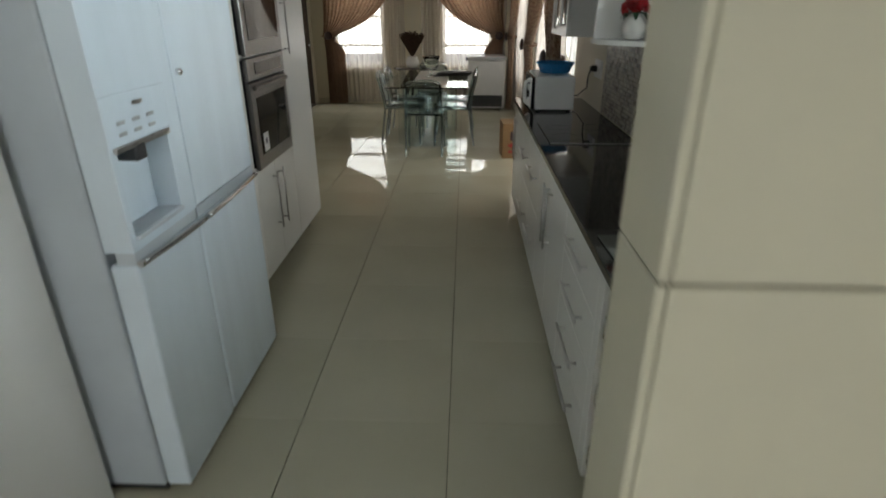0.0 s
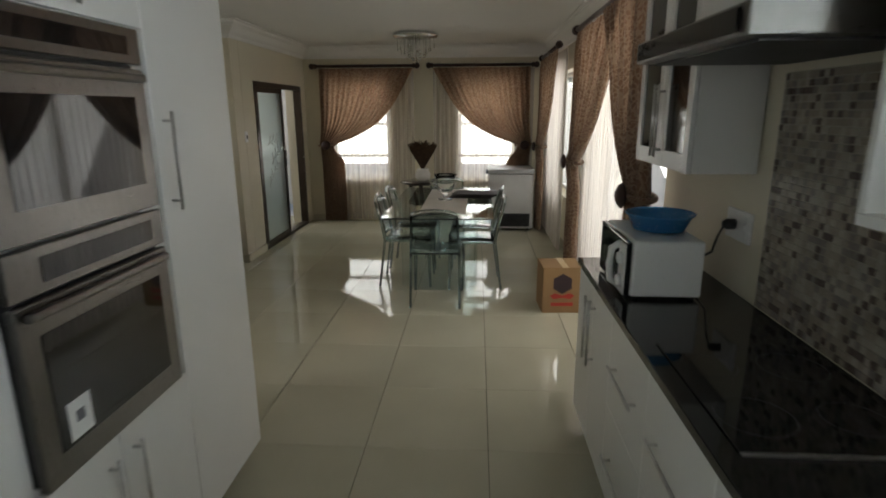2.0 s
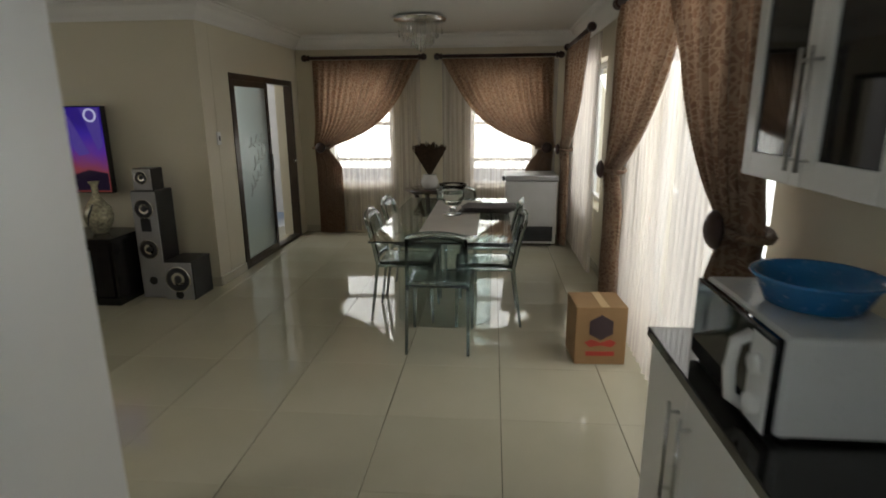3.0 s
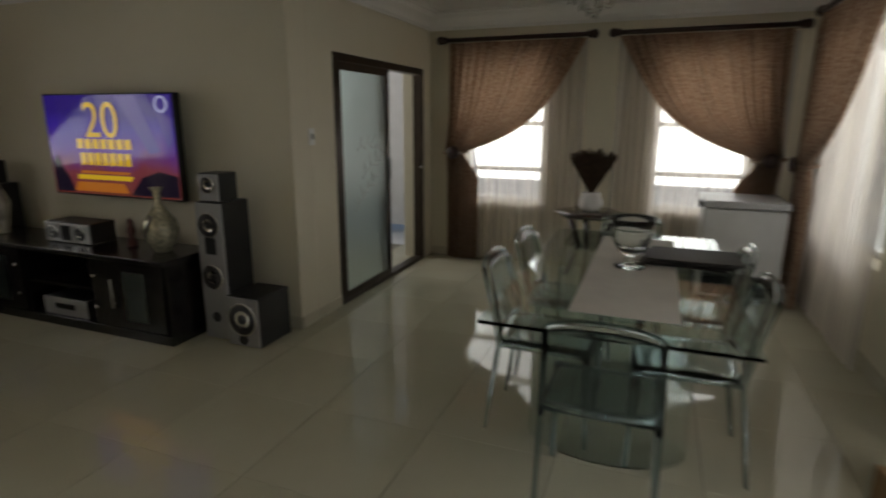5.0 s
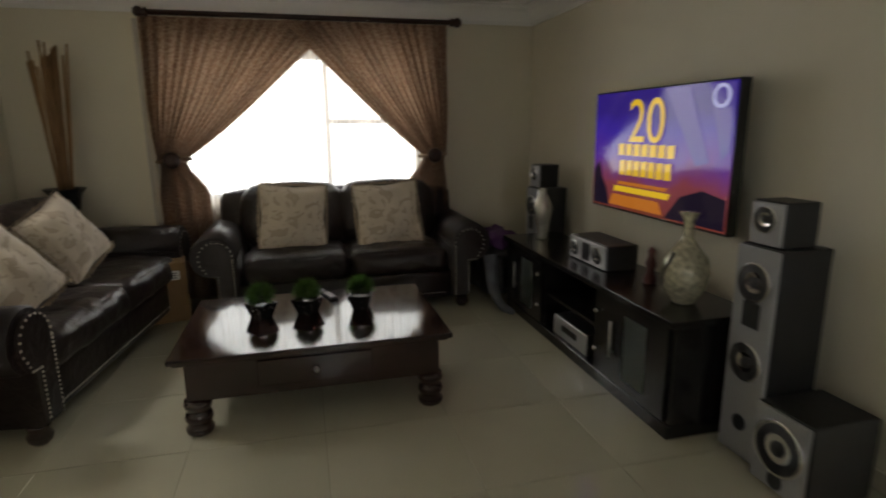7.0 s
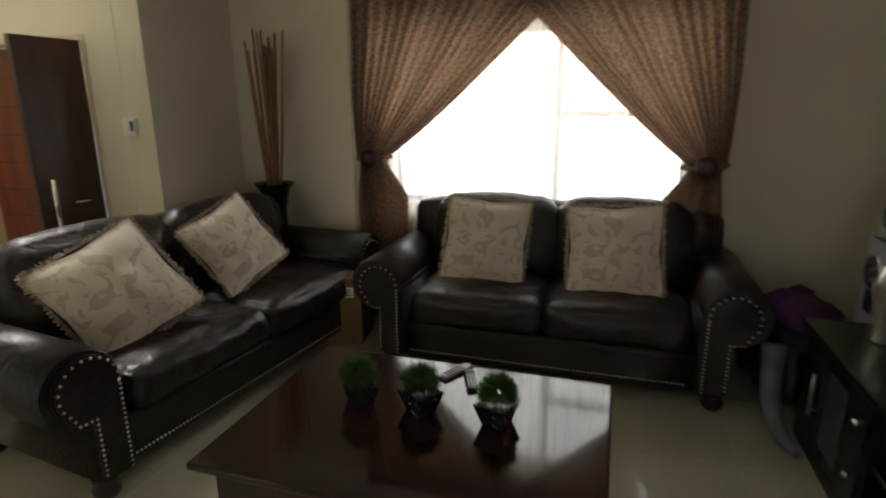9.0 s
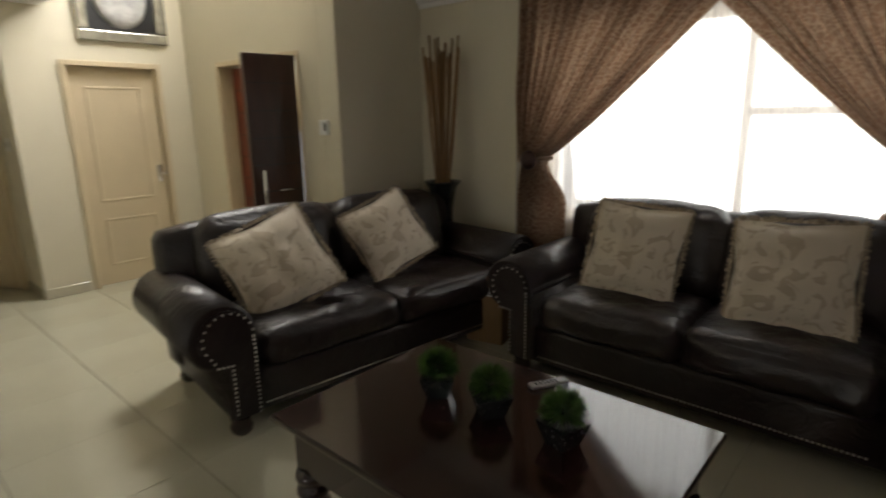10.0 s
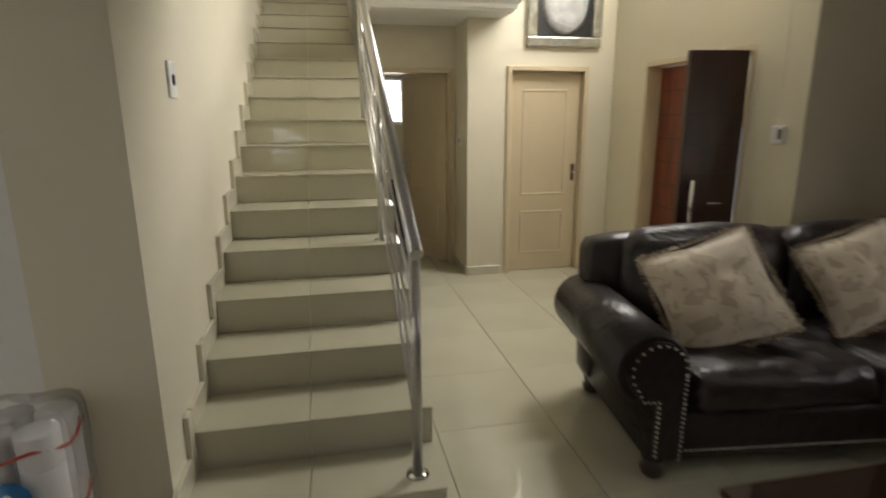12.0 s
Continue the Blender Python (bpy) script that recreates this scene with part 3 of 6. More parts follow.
def drape_panel(axis, at, u_out, u_in, u_tie, z_top, z_tie, depth_sign, label, width_tie=0.16, pleats=17, floor_gap=0.02, material=CURT, u_low=None, sag=0.2):
    """Pinch-pleated curtain drawn aside to a tieback at u_tie and falling from it."""
    b = bmesh.new()
    cols, rows = pleats * 6, 46
    s = 1 if u_in > u_out else -1
    u_low = u_out if u_low is None else u_low
    vs = []
    for j in range(rows + 1):
        v = j / rows
        z = z_top + (floor_gap - z_top) * v
        tv = (z_top - z_tie) / (z_top - floor_gap)
        if v < tv:
            q = v / tv
            inner = u_in + (u_tie - u_in) * ((1 - sag) * q + sag * q ** 5)
            outer = u_out + (u_tie - s * width_tie - u_out) * max(0.0, (q - 0.55) / 0.45) ** 2 * 0.9
            pinch = q ** 2
        else:
            q = (v - tv) / (1 - tv)
            e = min(1.0, q / 0.25)
            e = e * e * (3 - 2 * e)
            inner = u_tie + s * 0.16 * e
            outer = u_tie - s * width_tie * 0.9 + (u_low - u_tie + s * width_tie * 0.9) * e * 0.6
            pinch = 1 - 0.35 * e
        row = []
        for i in range(cols + 1):
            a = i / cols
            u = outer + (inner - outer) * a
            amp = 0.022 + 0.012 * math.sin(a * 23.0 + 1.0) + 0.012 * pinch
            if v < 0.05:
                amp *= 0.5 + 10 * v
            ph = 2 * math.pi * pleats * a + 0.8 * noise.noise(Vector((a * 5, v * 3, at)))
            d = amp * math.sin(ph) + 0.012 * noise.noise(Vector((a * 9, v * 6, at + 3)))
            d += 0.03 * pinch * math.sin(math.pi * a)
            drop = 0.0
            if v < tv:
                drop = -0.10 * math.sin(math.pi * min(1, v / tv)) * a * (1 - a)
            zz = z + drop
            row.append(b.verts.new((at + depth_sign * d, u, zz) if axis == "x" else (u, at + depth_sign * d, zz)))
        vs.append(row)
    for j in range(rows):
        for i in range(cols):
            f = b.faces.new((vs[j][i], vs[j][i + 1], vs[j + 1][i + 1], vs[j + 1][i]))
            f.smooth = True
    t = thing("curtain", label, "curtain")
    part("cloth", b, material, t)
    # rosette tieback
    c = (at + depth_sign * 0.09, u_tie - s * width_tie * 0.45, z_tie) if axis == "x" else (u_tie - s * width_tie * 0.45, at + depth_sign * 0.09, z_tie)
    ro = lathe([(0.0, 0.03), (0.02, 0.034), (0.045, 0.024), (0.062, 0.01), (0.066, 0.0), (0.05, -0.01)], 18)
    rot = Matrix.Rotation(radians(90 * depth_sign), 4, "Y") if axis == "x" else Matrix.Rotation(radians(-90 * depth_sign), 4, "X")
    part("tieback", turn(ro, Matrix.Translation(c) @ rot), ROD, t, "dark rosette tieback")
    band = []
    for k in range(16):
        g = 2 * math.pi * k / 16
        du, dd = 0.62 * width_tie * math.cos(g), 0.07 * math.sin(g)
        zz = z_tie + 0.01 * math.cos(g)
        uc = u_tie - s * width_tie * 0.45
        band.append((at + depth_sign * dd, uc + du, zz) if axis == "x" else (uc + du, at + depth_sign * dd, zz))
    part("tie_band", tube(band, 0.016, 6, True), CURT, t)
    return t


def net_panel(axis, at, u0, u1, z_top, z_bot, depth_sign, label="ivory net curtain hanging over the window"):
    b = bmesh.new()
    cols, rows = int((u1 - u0) / 0.016), 12
    vs = []
    for j in range(rows + 1):
        v = j / rows
        row = []
        for i in range(cols + 1):
            a = i / cols
            u = u0 + (u1 - u0) * a
            d = 0.018 * math.sin(u * 78 + 1.3 * noise.noise(Vector((u * 4, v * 1.5, at)))) * (0.6 + 0.4 * v) + 0.014 * noise.noise(Vector((u * 6, v * 2, at)))
            z = z_top + (z_bot - z_top) * v
            row.append(b.verts.new((at + depth_sign * d, u, z) if axis == "x" else (u, at + depth_sign * d, z)))
        vs.append(row)
    for j in range(rows):
        for i in range(cols):
            b.faces.new((vs[j][i], vs[j][i + 1], vs[j + 1][i + 1], vs[j + 1][i])).smooth = True
    return solo("net_curtain", b, NET, label, "curtain")


LB = "bronze patterned pleated curtain tied back beside the window"
curtain_pole("x", -6.10, 5.14, 7.535, 2.315)
drape_panel("x", -6.10, 5.06, 6.56, 5.30, 2.285, 1.19, 1, LB, 0.2, sag=0.08)
drape_panel("x", -6.07, 7.50, 6.12, 7.27, 2.285, 1.19, 1, LB, 0.2, sag=0.05)
net_panel("x", -6.19, 5.0, 7.45, 2.28, 0.03, 1)
curtain_pole("y", 10.69, -2.35, -0.985, 2.22)
drape_panel("y", 10.69, -2.32, -0.98, -2.16, 2.19, 1.13, -1, LB, 0.2, 15, sag=0.5)
net_panel("y", 10.77, -2.3, -0.98, 2.18, 0.03, -1)
curtain_pole("y", 10.69, -0.69, 0.675, 2.22)
drape_panel("y", 10.69, 0.66, -0.70, 0.51, 2.19, 1.13, -1, LB, 0.2, 15, sag=0.5)
net_panel("y", 10.77, -0.70, 0.72, 2.18, 0.03, -1)
curtain_pole("x", 0.79, 8.97, 10.48, 2.285)
drape_panel("x", 0.79, 10.46, 8.96, 10.21, 2.255, 1.13, -1, LB, 0.2, 13, sag=0.35)
net_panel("x", 0.875, 8.9, 10.5, 2.25, 0.03, -1)
curtain_pole("x", 0.79, 5.44, 7.775, 2.285)
drape_panel("x", 0.79, 7.72, 6.14, 7.54, 2.255, 1.17, -1, LB, 0.2, 15, sag=0.3)
drape_panel("x", 0.76, 5.46, 6.65, 5.58, 2.255, 1.19, -1, LB, 0.2, 13, sag=0.3)
net_panel("x", 0.875, 5.72, 7.72, 2.25, 0.03, -1)

# ---- sliding door ----
sd = tagged(new("door_1"), "bronze aluminium sliding door with frosted glass, half open", "door", kind="structure")
for a, c, e, g in ((8.895, 8.945, 0, 1.945), (10.525, 10.575, 0, 1.945), (8.945, 10.525, 1.885, 1.945), (8.945, 10.525, 0.0, 0.03)):
    part("door_frame", span(-2.655, -2.557, a, c, e, g, 0.004, 1), ALU, sd)
for y0, y1, x0, gl in ((8.945, 9.80, -2.59, FROST), (9.72, 9.82, -2.64, ALU)):
    leaf = part("sliding_leaf", span(x0, x0 + 0.03, y0, y0 + 0.05, 0.03, 1.885, 0.003, 1), ALU, sd)
    if gl is FROST:
        for a, c, e, g in ((y1 - 0.06, y1, 0.03, 1.885), (y0 + 0.05, y1 - 0.06, 0.03, 0.09), (y0 + 0.05, y1 - 0.06, 1.825, 1.885)):
            part("rail", span(x0, x0 + 0.03, a, c, e, g, 0.003, 1), ALU, leaf)
        part("frosted_pane", span(x0 + 0.011, x0 + 0.019, y0 + 0.05, y1 - 0.06, 0.09, 1.825), FROST, leaf, "frosted glass pane with etched branches")
        rb = random.Random(4)
        eb = None
        for by, bz, lean in ((9.18, 0.72, 0.9), (9.30, 0.98, 0.75), (9.22, 1.22, 0.35)):
            yy, zz, ang, stem = by, bz, lean, []
            for q in range(9):
                stem.append((x0 + 0.0205, min(9.71, yy), zz))
                if q:
                    side = 1 if q % 2 else -1
                    la, ln = ang + side * rb.uniform(0.5, 0.9), rb.uniform(0.07, 0.13)
                    tip = [(x0 + 0.0205, min(9.72, yy + ln * f * math.cos(la + 0.3 * f)), zz + ln * f * math.sin(la + 0.3 * f)) for f in (0.0, 0.35, 0.7, 1.0)]
                    eb = tube(tip, 0.009, 5, False, eb, lambda f: 0.25 + 3.0 * f * (1 - f))
                yy += 0.052 * math.cos(ang)
                zz += 0.052 * math.sin(ang)
                ang += rb.uniform(-0.22, 0.16)
            eb = tube(stem, 0.006, 5, False, eb, lambda f: 1 - 0.6 * f)
        part("etched_branches", eb, ETCH, leaf, "pale etched leafy branches")
part("lock", span(-2.585, -2.55, 9.755, 9.80, 0.92, 1.12, 0.006, 2), BLACK, sd, "black lock")
part("pull_handle", tube([(-2.56, 10.50, 0.98), (-2.525, 10.50, 0.98), (-2.525, 10.41, 0.98)], 0.008), CHROME, sd)


# ---- kitchen, cabinet side ----
def bar_handle(parent, p0, p1, off, r=0.006):
    """Steel bar pull between p0 and p1, standing off the face by the vector off."""
    p0, p1, off = Vector(p0), Vector(p1), Vector(off)
    d = (p1 - p0).normalized()
    b = tube([p0 + off, p1 + off], r, 10)
    for q in (p0 + d * 0.03, p1 - d * 0.03):
        b = tube([q, q + off], r * 0.8, 8, False, b)
    return part("handle", b, STEEL, parent, "brushed steel bar handle")


def front(parent, axis, at, u0, u1, z0, z1, material=LACQ, name="door", thick=0.019):
    """Cabinet front on a face; at is its outer plane, thick its depth into the cabinet (signed)."""
    lo, hi = sorted((at, at - thick))
    return part(name, span(lo, hi, u0 + 0.0015, u1 - 0.0015, z0 + 0.0015, z1 - 0.0015, 0.002, 1), material, parent)


FX = -1.085
tall = thing("oven_cabinet", "tall white lacquered kitchen cabinet housing two ovens", "cabinet")
part("body", span(-1.64, FX - 0.021, 3.18, 4.37, 0.10, 2.35, 0.001, 1), LACQ, tall)
front(tall, "x", FX, 3.18, 3.675, 0.10, 2.34, name="filler_panel")
d = front(tall, "x", FX, 3.675, 3.99, 0.10, 0.735)
bar_handle(d, (FX, 3.93, 0.33), (FX, 3.93, 0.68), (0.032, 0, 0))
d = front(tall, "x", FX, 3.99, 4.365, 0.10, 0.735)
bar_handle(d, (FX, 4.04, 0.33), (FX, 4.04, 0.68), (0.032, 0, 0))
d = front(tall, "x", FX, 3.675, 3.99, 1.86, 2.34)
bar_handle(d, (FX, 3.95, 1.88), (FX, 3.95, 2.17), (0.032, 0, 0))
d = front(tall, "x", FX, 3.99, 4.365, 1.86, 2.34)
bar_handle(d, (FX, 4.06, 1.88), (FX, 4.06, 2.17), (0.032, 0, 0))
larder = thing("larder_cabinet", "tall white lacquered larder cabinet with one long door", "cabinet")
part("body", span(-1.64, FX - 0.021, 4.37, 4.92, 0.10, 2.35, 0.001, 1), LACQ, larder)
d = front(larder, "x", FX, 4.367, 4.92, 0.10, 2.34)
bar_handle(d, (FX, 4.42, 1.30), (FX, 4.42, 1.62), (0.032, 0, 0))
for th, ys in ((tall, (3.24, 3.7, 4.3)), (larder, (4.45, 4.78))):
    for y in ys:
        part("cabinet_foot", lathe([(0.028, 0.0), (0.03, 0.012), (0.016, 0.02), (0.016, 0.09), (0.03, 0.1)], 12, (FX - 0.09, y, 0.0)), CHROME, th)
    part("plinth", span(-1.55, -1.54, 3.19 if th is tall else 4.39, 4.36 if th is tall else 4.84, 0.0, 0.1), BLACK, th)


def oven(name, label, y0, y1, z0, z1, panel):
    t = thing(name, label, "oven")
    w = y1 - y0
    part("body", span(FX - 0.3, FX - 0.002, y0 + 0.01, y1 - 0.01, z0 + 0.01, z1 - 0.01), BLACK, t)
    part("control_panel", span(FX + 0.001, FX + 0.024, y0, y1, z1 - panel, z1, 0.003, 1), DSTEEL, t, "brushed steel control panel")
    part("display", span(FX + 0.0245, FX + 0.027, y0 + 0.1, y1 - 0.06, z1 - panel + 0.025, z1 - 0.025), BLKGL, t, "black glass display")
    door = part("oven_door", span(FX + 0.001, FX + 0.026, y0, y1, z0, z1 - panel - 0.012, 0.004, 1), DSTEEL, t)
    part("window", span(FX + 0.0265, FX + 0.029, y0 + 0.06, y1 - 0.06, z0 + 0.075, z1 - panel - 0.09), BLKGL, door, "black glass window")
    part("grip", span(FX + 0.027, FX + 0.05, y0 + 0.02, y1 - 0.02, z1 - panel - 0.05, z1 - panel - 0.025, 0.008, 2), DSTEEL, door)
    return t


lower = oven("built_in_oven", "steel built-in oven with black glass door", 3.70, 4.30, 0.745, 1.325, 0.11)
oven("built_in_microwave", "steel built-in microwave oven with black glass door", 3.70, 4.30, 1.335, 1.85, 0.10)
lbl = part("sticker", span(FX + 0.0292, FX + 0.0302, 3.79, 3.87, 0.83, 0.93), WHITEP, lower, "white paper sticker")
part("print", span(FX + 0.0303, FX + 0.031, 3.815, 3.845, 0.87, 0.90), GREYPR, lbl)

# fridge
PALEKEY = mat("pale_key", (0.42, 0.45, 0.47), 0.4)
fr = thing("refrigerator", "pale blue-white four-door refrigerator with water dispenser", "refrigerator")
X = -0.885
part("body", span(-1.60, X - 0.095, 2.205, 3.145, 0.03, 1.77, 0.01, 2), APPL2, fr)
part("base_grille", span(-1.55, X - 0.1, 2.22, 3.13, 0.0, 0.03), BLACK, fr)


def fridge_door(y0, y1, z0, z1, hole=None):
    if hole is None:
        return part("door", span(X - 0.085, X, y0, y1, z0, z1, 0.012, 3), APPL, fr)
    return part("door", grid_slab("x", X - 0.085, 0.085, y0, y1, z0, z1, [hole]), APPL, fr)


ul = fridge_door(2.20, 2.592, 0.925, 1.77, (2.225, 2.50, 0.965, 1.215))
fridge_door(2.598, 3.15, 0.925, 1.77)
ll = fridge_door(2.20, 2.592, 0.04, 0.885)
lr = fridge_door(2.598, 3.15, 0.04, 0.885)
part("dispenser_recess", span(X - 0.084, X - 0.078, 2.225, 2.50, 0.965, 1.215), APPL, ul)
part("dispenser_panel", span(X, X + 0.006, 2.195, 2.52, 1.225, 1.355, 0.003, 2), APPL, ul, "pale control panel with small keys")
part("dispenser_trim", span(X + 0.0005, X + 0.012, 2.215, 2.505, 1.205, 1.222, 0.004, 2), STEEL, ul)
part("dispenser_spout", span(X - 0.05, X + 0.014, 2.30, 2.355, 1.165, 1.215, 0.008, 2), DGREY, ul)
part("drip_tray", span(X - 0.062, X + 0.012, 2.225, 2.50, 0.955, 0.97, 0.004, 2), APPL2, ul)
for k in range(7):
    part("grating_bar", span(X - 0.055 + 0.009 * k, X - 0.0515 + 0.009 * k, 2.25, 2.475, 0.9705, 0.974), APPL2, ul)
for k in range(6):
    part("key", span(X + 0.0062, X + 0.0085, 2.25 + 0.075 * (k % 3), 2.285 + 0.075 * (k % 3), 1.245 + 0.03 * (k // 3), 1.255 + 0.03 * (k // 3)), PALEKEY, ul)
part("badge", span(X + 0.0062, X + 0.008, 2.34, 2.39, 1.318, 1.328), STEEL, ul)
part("lock_knob", turn(lathe([(0.011, 0), (0.011, 0.012), (0.007, 0.016)], 12), Matrix.Translation((X, 2.635, 1.375)) @ Matrix.Rotation(radians(90), 4, "Y")), CHROME, fr)
for y0, y1, dr in ((2.205, 2.588, ll), (2.602, 3.145, lr)):
    pts = []
    for k in range(13):
        a = k / 12
        bow = 0.022 * math.sin(math.pi * (a * 0.5 if y0 < 2.5 else 0.5 + a * 0.5))
        pts.append((X + 0.008 + bow, y0 + (y1 - y0) * a, 0.878 + 0.012))
    part("grip_rail", tube(pts, 0.011, 8), CHROME, dr, "curved chrome grip rail")
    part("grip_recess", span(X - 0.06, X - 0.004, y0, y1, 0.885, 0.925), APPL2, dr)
mg = solo("fridge_magnet", span(X + 0.001, X + 0.007, 2.95, 2.985, 1.63, 1.70, 0.002, 1), STEEL, "grey metal plate stuck on the fridge door", "magnet")
mg2 = solo("fridge_magnet", span(X + 0.001, X + 0.006, 2.93, 2.97, 1.74, 1.765, 0.002, 1), STEEL, "small grey magnet on the fridge door", "magnet")

# ---- kitchen, counter side ----
CX = 0.457
counter_top = solo("worktop", span(0.442, 0.976, 1.42, 5.355, 0.868, 0.90, 0.004, 2), GRAN, "polished black granite worktop on white base cabinets", "worktop")


def base_unit(y0, y1, kind, label):
    t = thing("base_cabinet", label, "cabinet", group="base cabinets under the worktop")
    part("body", span(CX + 0.02, 0.97, y0 + 0.0005, y1 - 0.0005, 0.10, 0.868), LACQ, t)
    part("plinth", span(CX + 0.06, CX + 0.075, y0, y1, 0.0, 0.10), DGREY, t)
    m = (y0 + y1) / 2
    if kind == "drawers4":
        for z0, z1 in ((0.10, 0.29), (0.29, 0.48), (0.48, 0.67), (0.67, 0.862)):
            f = front(t, "x", CX, y0, y1, z0, z1, name="drawer_front", thick=-0.019)
            bar_handle(f, (CX, m - 0.15, z1 - 0.085), (CX, m + 0.15, z1 - 0.085), (-0.03, 0, 0))
    elif kind == "drawers2":
        for z0, z1 in ((0.10, 0.48), (0.48, 0.862)):
            f = front(t, "x", CX, y0, y1, z0, z1, name="drawer_front", thick=-0.019)
            bar_handle(f, (CX, m - 0.155, z1 - 0.185), (CX, m + 0.155, z1 - 0.185), (-0.03, 0, 0))
    else:
        for a, c, h in ((y0, m, m - 0.045), (m, y1, m + 0.045)):
            f = front(t, "x", CX, a, c, 0.10, 0.862, thick=-0.019)
            bar_handle(f, (CX, h, 0.50), (CX, h, 0.80), (-0.03, 0, 0))
    return t


base_unit(2.30, 2.88, "drawers4", "white lacquered base cabinet with four drawers")
base_unit(2.88, 3.72, "doors", "white lacquered base cabinet with two doors")
base_unit(3.72, 4.20, "drawers2", "white lacquered base cabinet with two deep drawers")
base_unit(4.20, 4.67, "drawers2", "white lacquered base cabinet with two deep drawers")
base_unit(4.67, 5.345, "doors", "white lacquered end cabinet with two narrow doors")

# open pull-out rack
rack = thing("wire_rack_cabinet", "open pull-out cabinet with chrome wire racks of groceries", "cabinet")
part("body", span(0.955, 0.97, 1.42, 2.296, 0.10, 0.868, bm=span(CX + 0.02, 0.955, 2.28, 2.298, 0.10, 0.868)), LACQ, rack)
part("front_panel", span(CX - 0.001, CX + 0.019, 2.235, 2.298, 0.10, 0.862, 0.002, 1), LACQ, rack)
part("plinth", span(CX + 0.06, CX + 0.075, 1.42, 2.298, 0.0, 0.10), DGREY, rack)
part("bottom", span(CX + 0.02, 0.955, 1.42, 2.28, 0.10, 0.118), LACQ, rack)
for z in (0.2, 0.44, 0.68):
    part("wire_shelf", tube([(0.46, 1.5, z), (0.46, 2.2, z), (0.90, 2.2, z), (0.90, 1.5, z)], 0.004, 6, True), CHROME, rack)
    part("wire_rail", tube([(0.46, 1.5, z + 0.07), (0.46, 2.2, z + 0.07), (0.90, 2.2, z + 0.07), (0.90, 1.5, z + 0.07)], 0.003, 6, True), CHROME, rack)
    for k in range(9):
        part("wire", tube([(0.46, 1.5 + 0.0875 * k, z), (0.90, 1.5 + 0.0875 * k, z)], 0.002, 5), CHROME, rack)
    for k in range(4):
        part("upright", tube([(0.46, 1.5 + 0.233 * k, z), (0.46, 1.5 + 0.233 * k, z + 0.07)], 0.0025, 5), CHROME, rack)
rg = random.Random(7)
GROC = [REDP, CARD, mat("yellow_carton", (0.6, 0.4, 0.06), 0.5), BLUEPR, mat("green_carton", (0.08, 0.25, 0.06), 0.5), PAPER, mat("tan_jar", (0.42, 0.22, 0.09), 0.35)]
for z in (0.204, 0.444, 0.684):
    y = 1.54
    while y < 2.1:
        w, h, mm = rg.uniform(0.07, 0.11), rg.uniform(0.11, 0.17), rg.choice(GROC)
        if rg.random() < 0.5:
            g = lathe([(w * 0.44, 0), (w * 0.46, 0.006), (w * 0.46, h * 0.8), (w * 0.36, h * 0.88), (w * 0.36, h)], 14)
            solo("jar", g, mm, "coloured grocery jar standing in the wire rack", "jar", Matrix.Translation((0.55, y + w / 2, z)))
        else:
            g = bm_box(0.16, w * 0.9, h, (0, 0, 0), 0.004, 1)
            solo("grocery_packet", g, mm, "coloured grocery packet standing in the wire rack", "packet", Matrix.Translation((0.57, y + w / 2, z)))
        y += w + 0.015

# hob and small things on the worktop
hob = thing("hob", "black glass ceramic hob set in the granite worktop", "hob")
part("glass_plate", span(0.50, 0.94, 3.72, 4.30, 0.9015, 0.906, 0.002, 1), BLKGL, hob)
for x, y, r in ((0.60, 3.87, 0.09), (0.60, 4.14, 0.075), (0.83, 3.87, 0.075), (0.83, 4.14, 0.09)):
    part("heat_zone", tube([(x + r * math.cos(k * math.pi / 12), y + r * math.sin(k * math.pi / 12), 0.906) for k in range(24)], 0.0008, 4, True), DGREY, hob)
part("steel_edge", span(0.50, 0.94, 3.714, 3.7195, 0.9015, 0.907), STEEL, hob)

mw = thing("microwave", "white countertop microwave with black glass door", "microwave", pose(0.675, 4.93, 0.90, 0, 0, 0))
part("body", bm_box(0.27, 0.44, 0.222, (-0.015, 0, 0.012), 0.012, 2), WHITEP, mw)
dm = part("door", bm_box(0.022, 0.43, 0.216, (-0.162, 0, 0.014), 0.006, 2), BLKGL, mw, "black glass door")
part("handle", tube([(-0.173, -0.12, 0.035), (-0.205, -0.12, 0.055), (-0.212, -0.12, 0.12), (-0.205, -0.12, 0.185), (-0.173, -0.12, 0.205)], 0.014, 10), WHITEP, dm, "curved white handle")
part("control_strip", bm_box(0.006, 0.09, 0.2, (-0.176, -0.175, 0.02), 0.003, 1), WHITEP, mw)
for z in (0.07, 0.16):
    part("dial", turn(lathe([(0.024, 0), (0.022, 0.016), (0.012, 0.018)], 16), Matrix.Translation((-0.179, -0.175, z)) @ Matrix.Rotation(radians(-90), 4, "Y")), WHITEP, mw)
for x, y in ((-0.12, -0.19), (0.09, -0.19), (-0.12, 0.19), (0.09, 0.19)):
    part("foot", lathe([(0.014, 0), (0.014, 0.013)], 10, (x, y, 0)), BLACK, mw)
basin = solo("basin", lathe([(0.105, 0.0), (0.12, 0.004), (0.15, 0.075), (0.162, 0.083), (0.164, 0.092), (0.152, 0.09), (0.142, 0.076), (0.112, 0.012), (0.0, 0.01)], 36), BLUEP,
             "round translucent blue plastic basin on the microwave", "basin", Matrix.Translation((0.68, 4.92, 1.138)) @ Matrix.Diagonal((0.84, 0.84, 0.78, 1)))
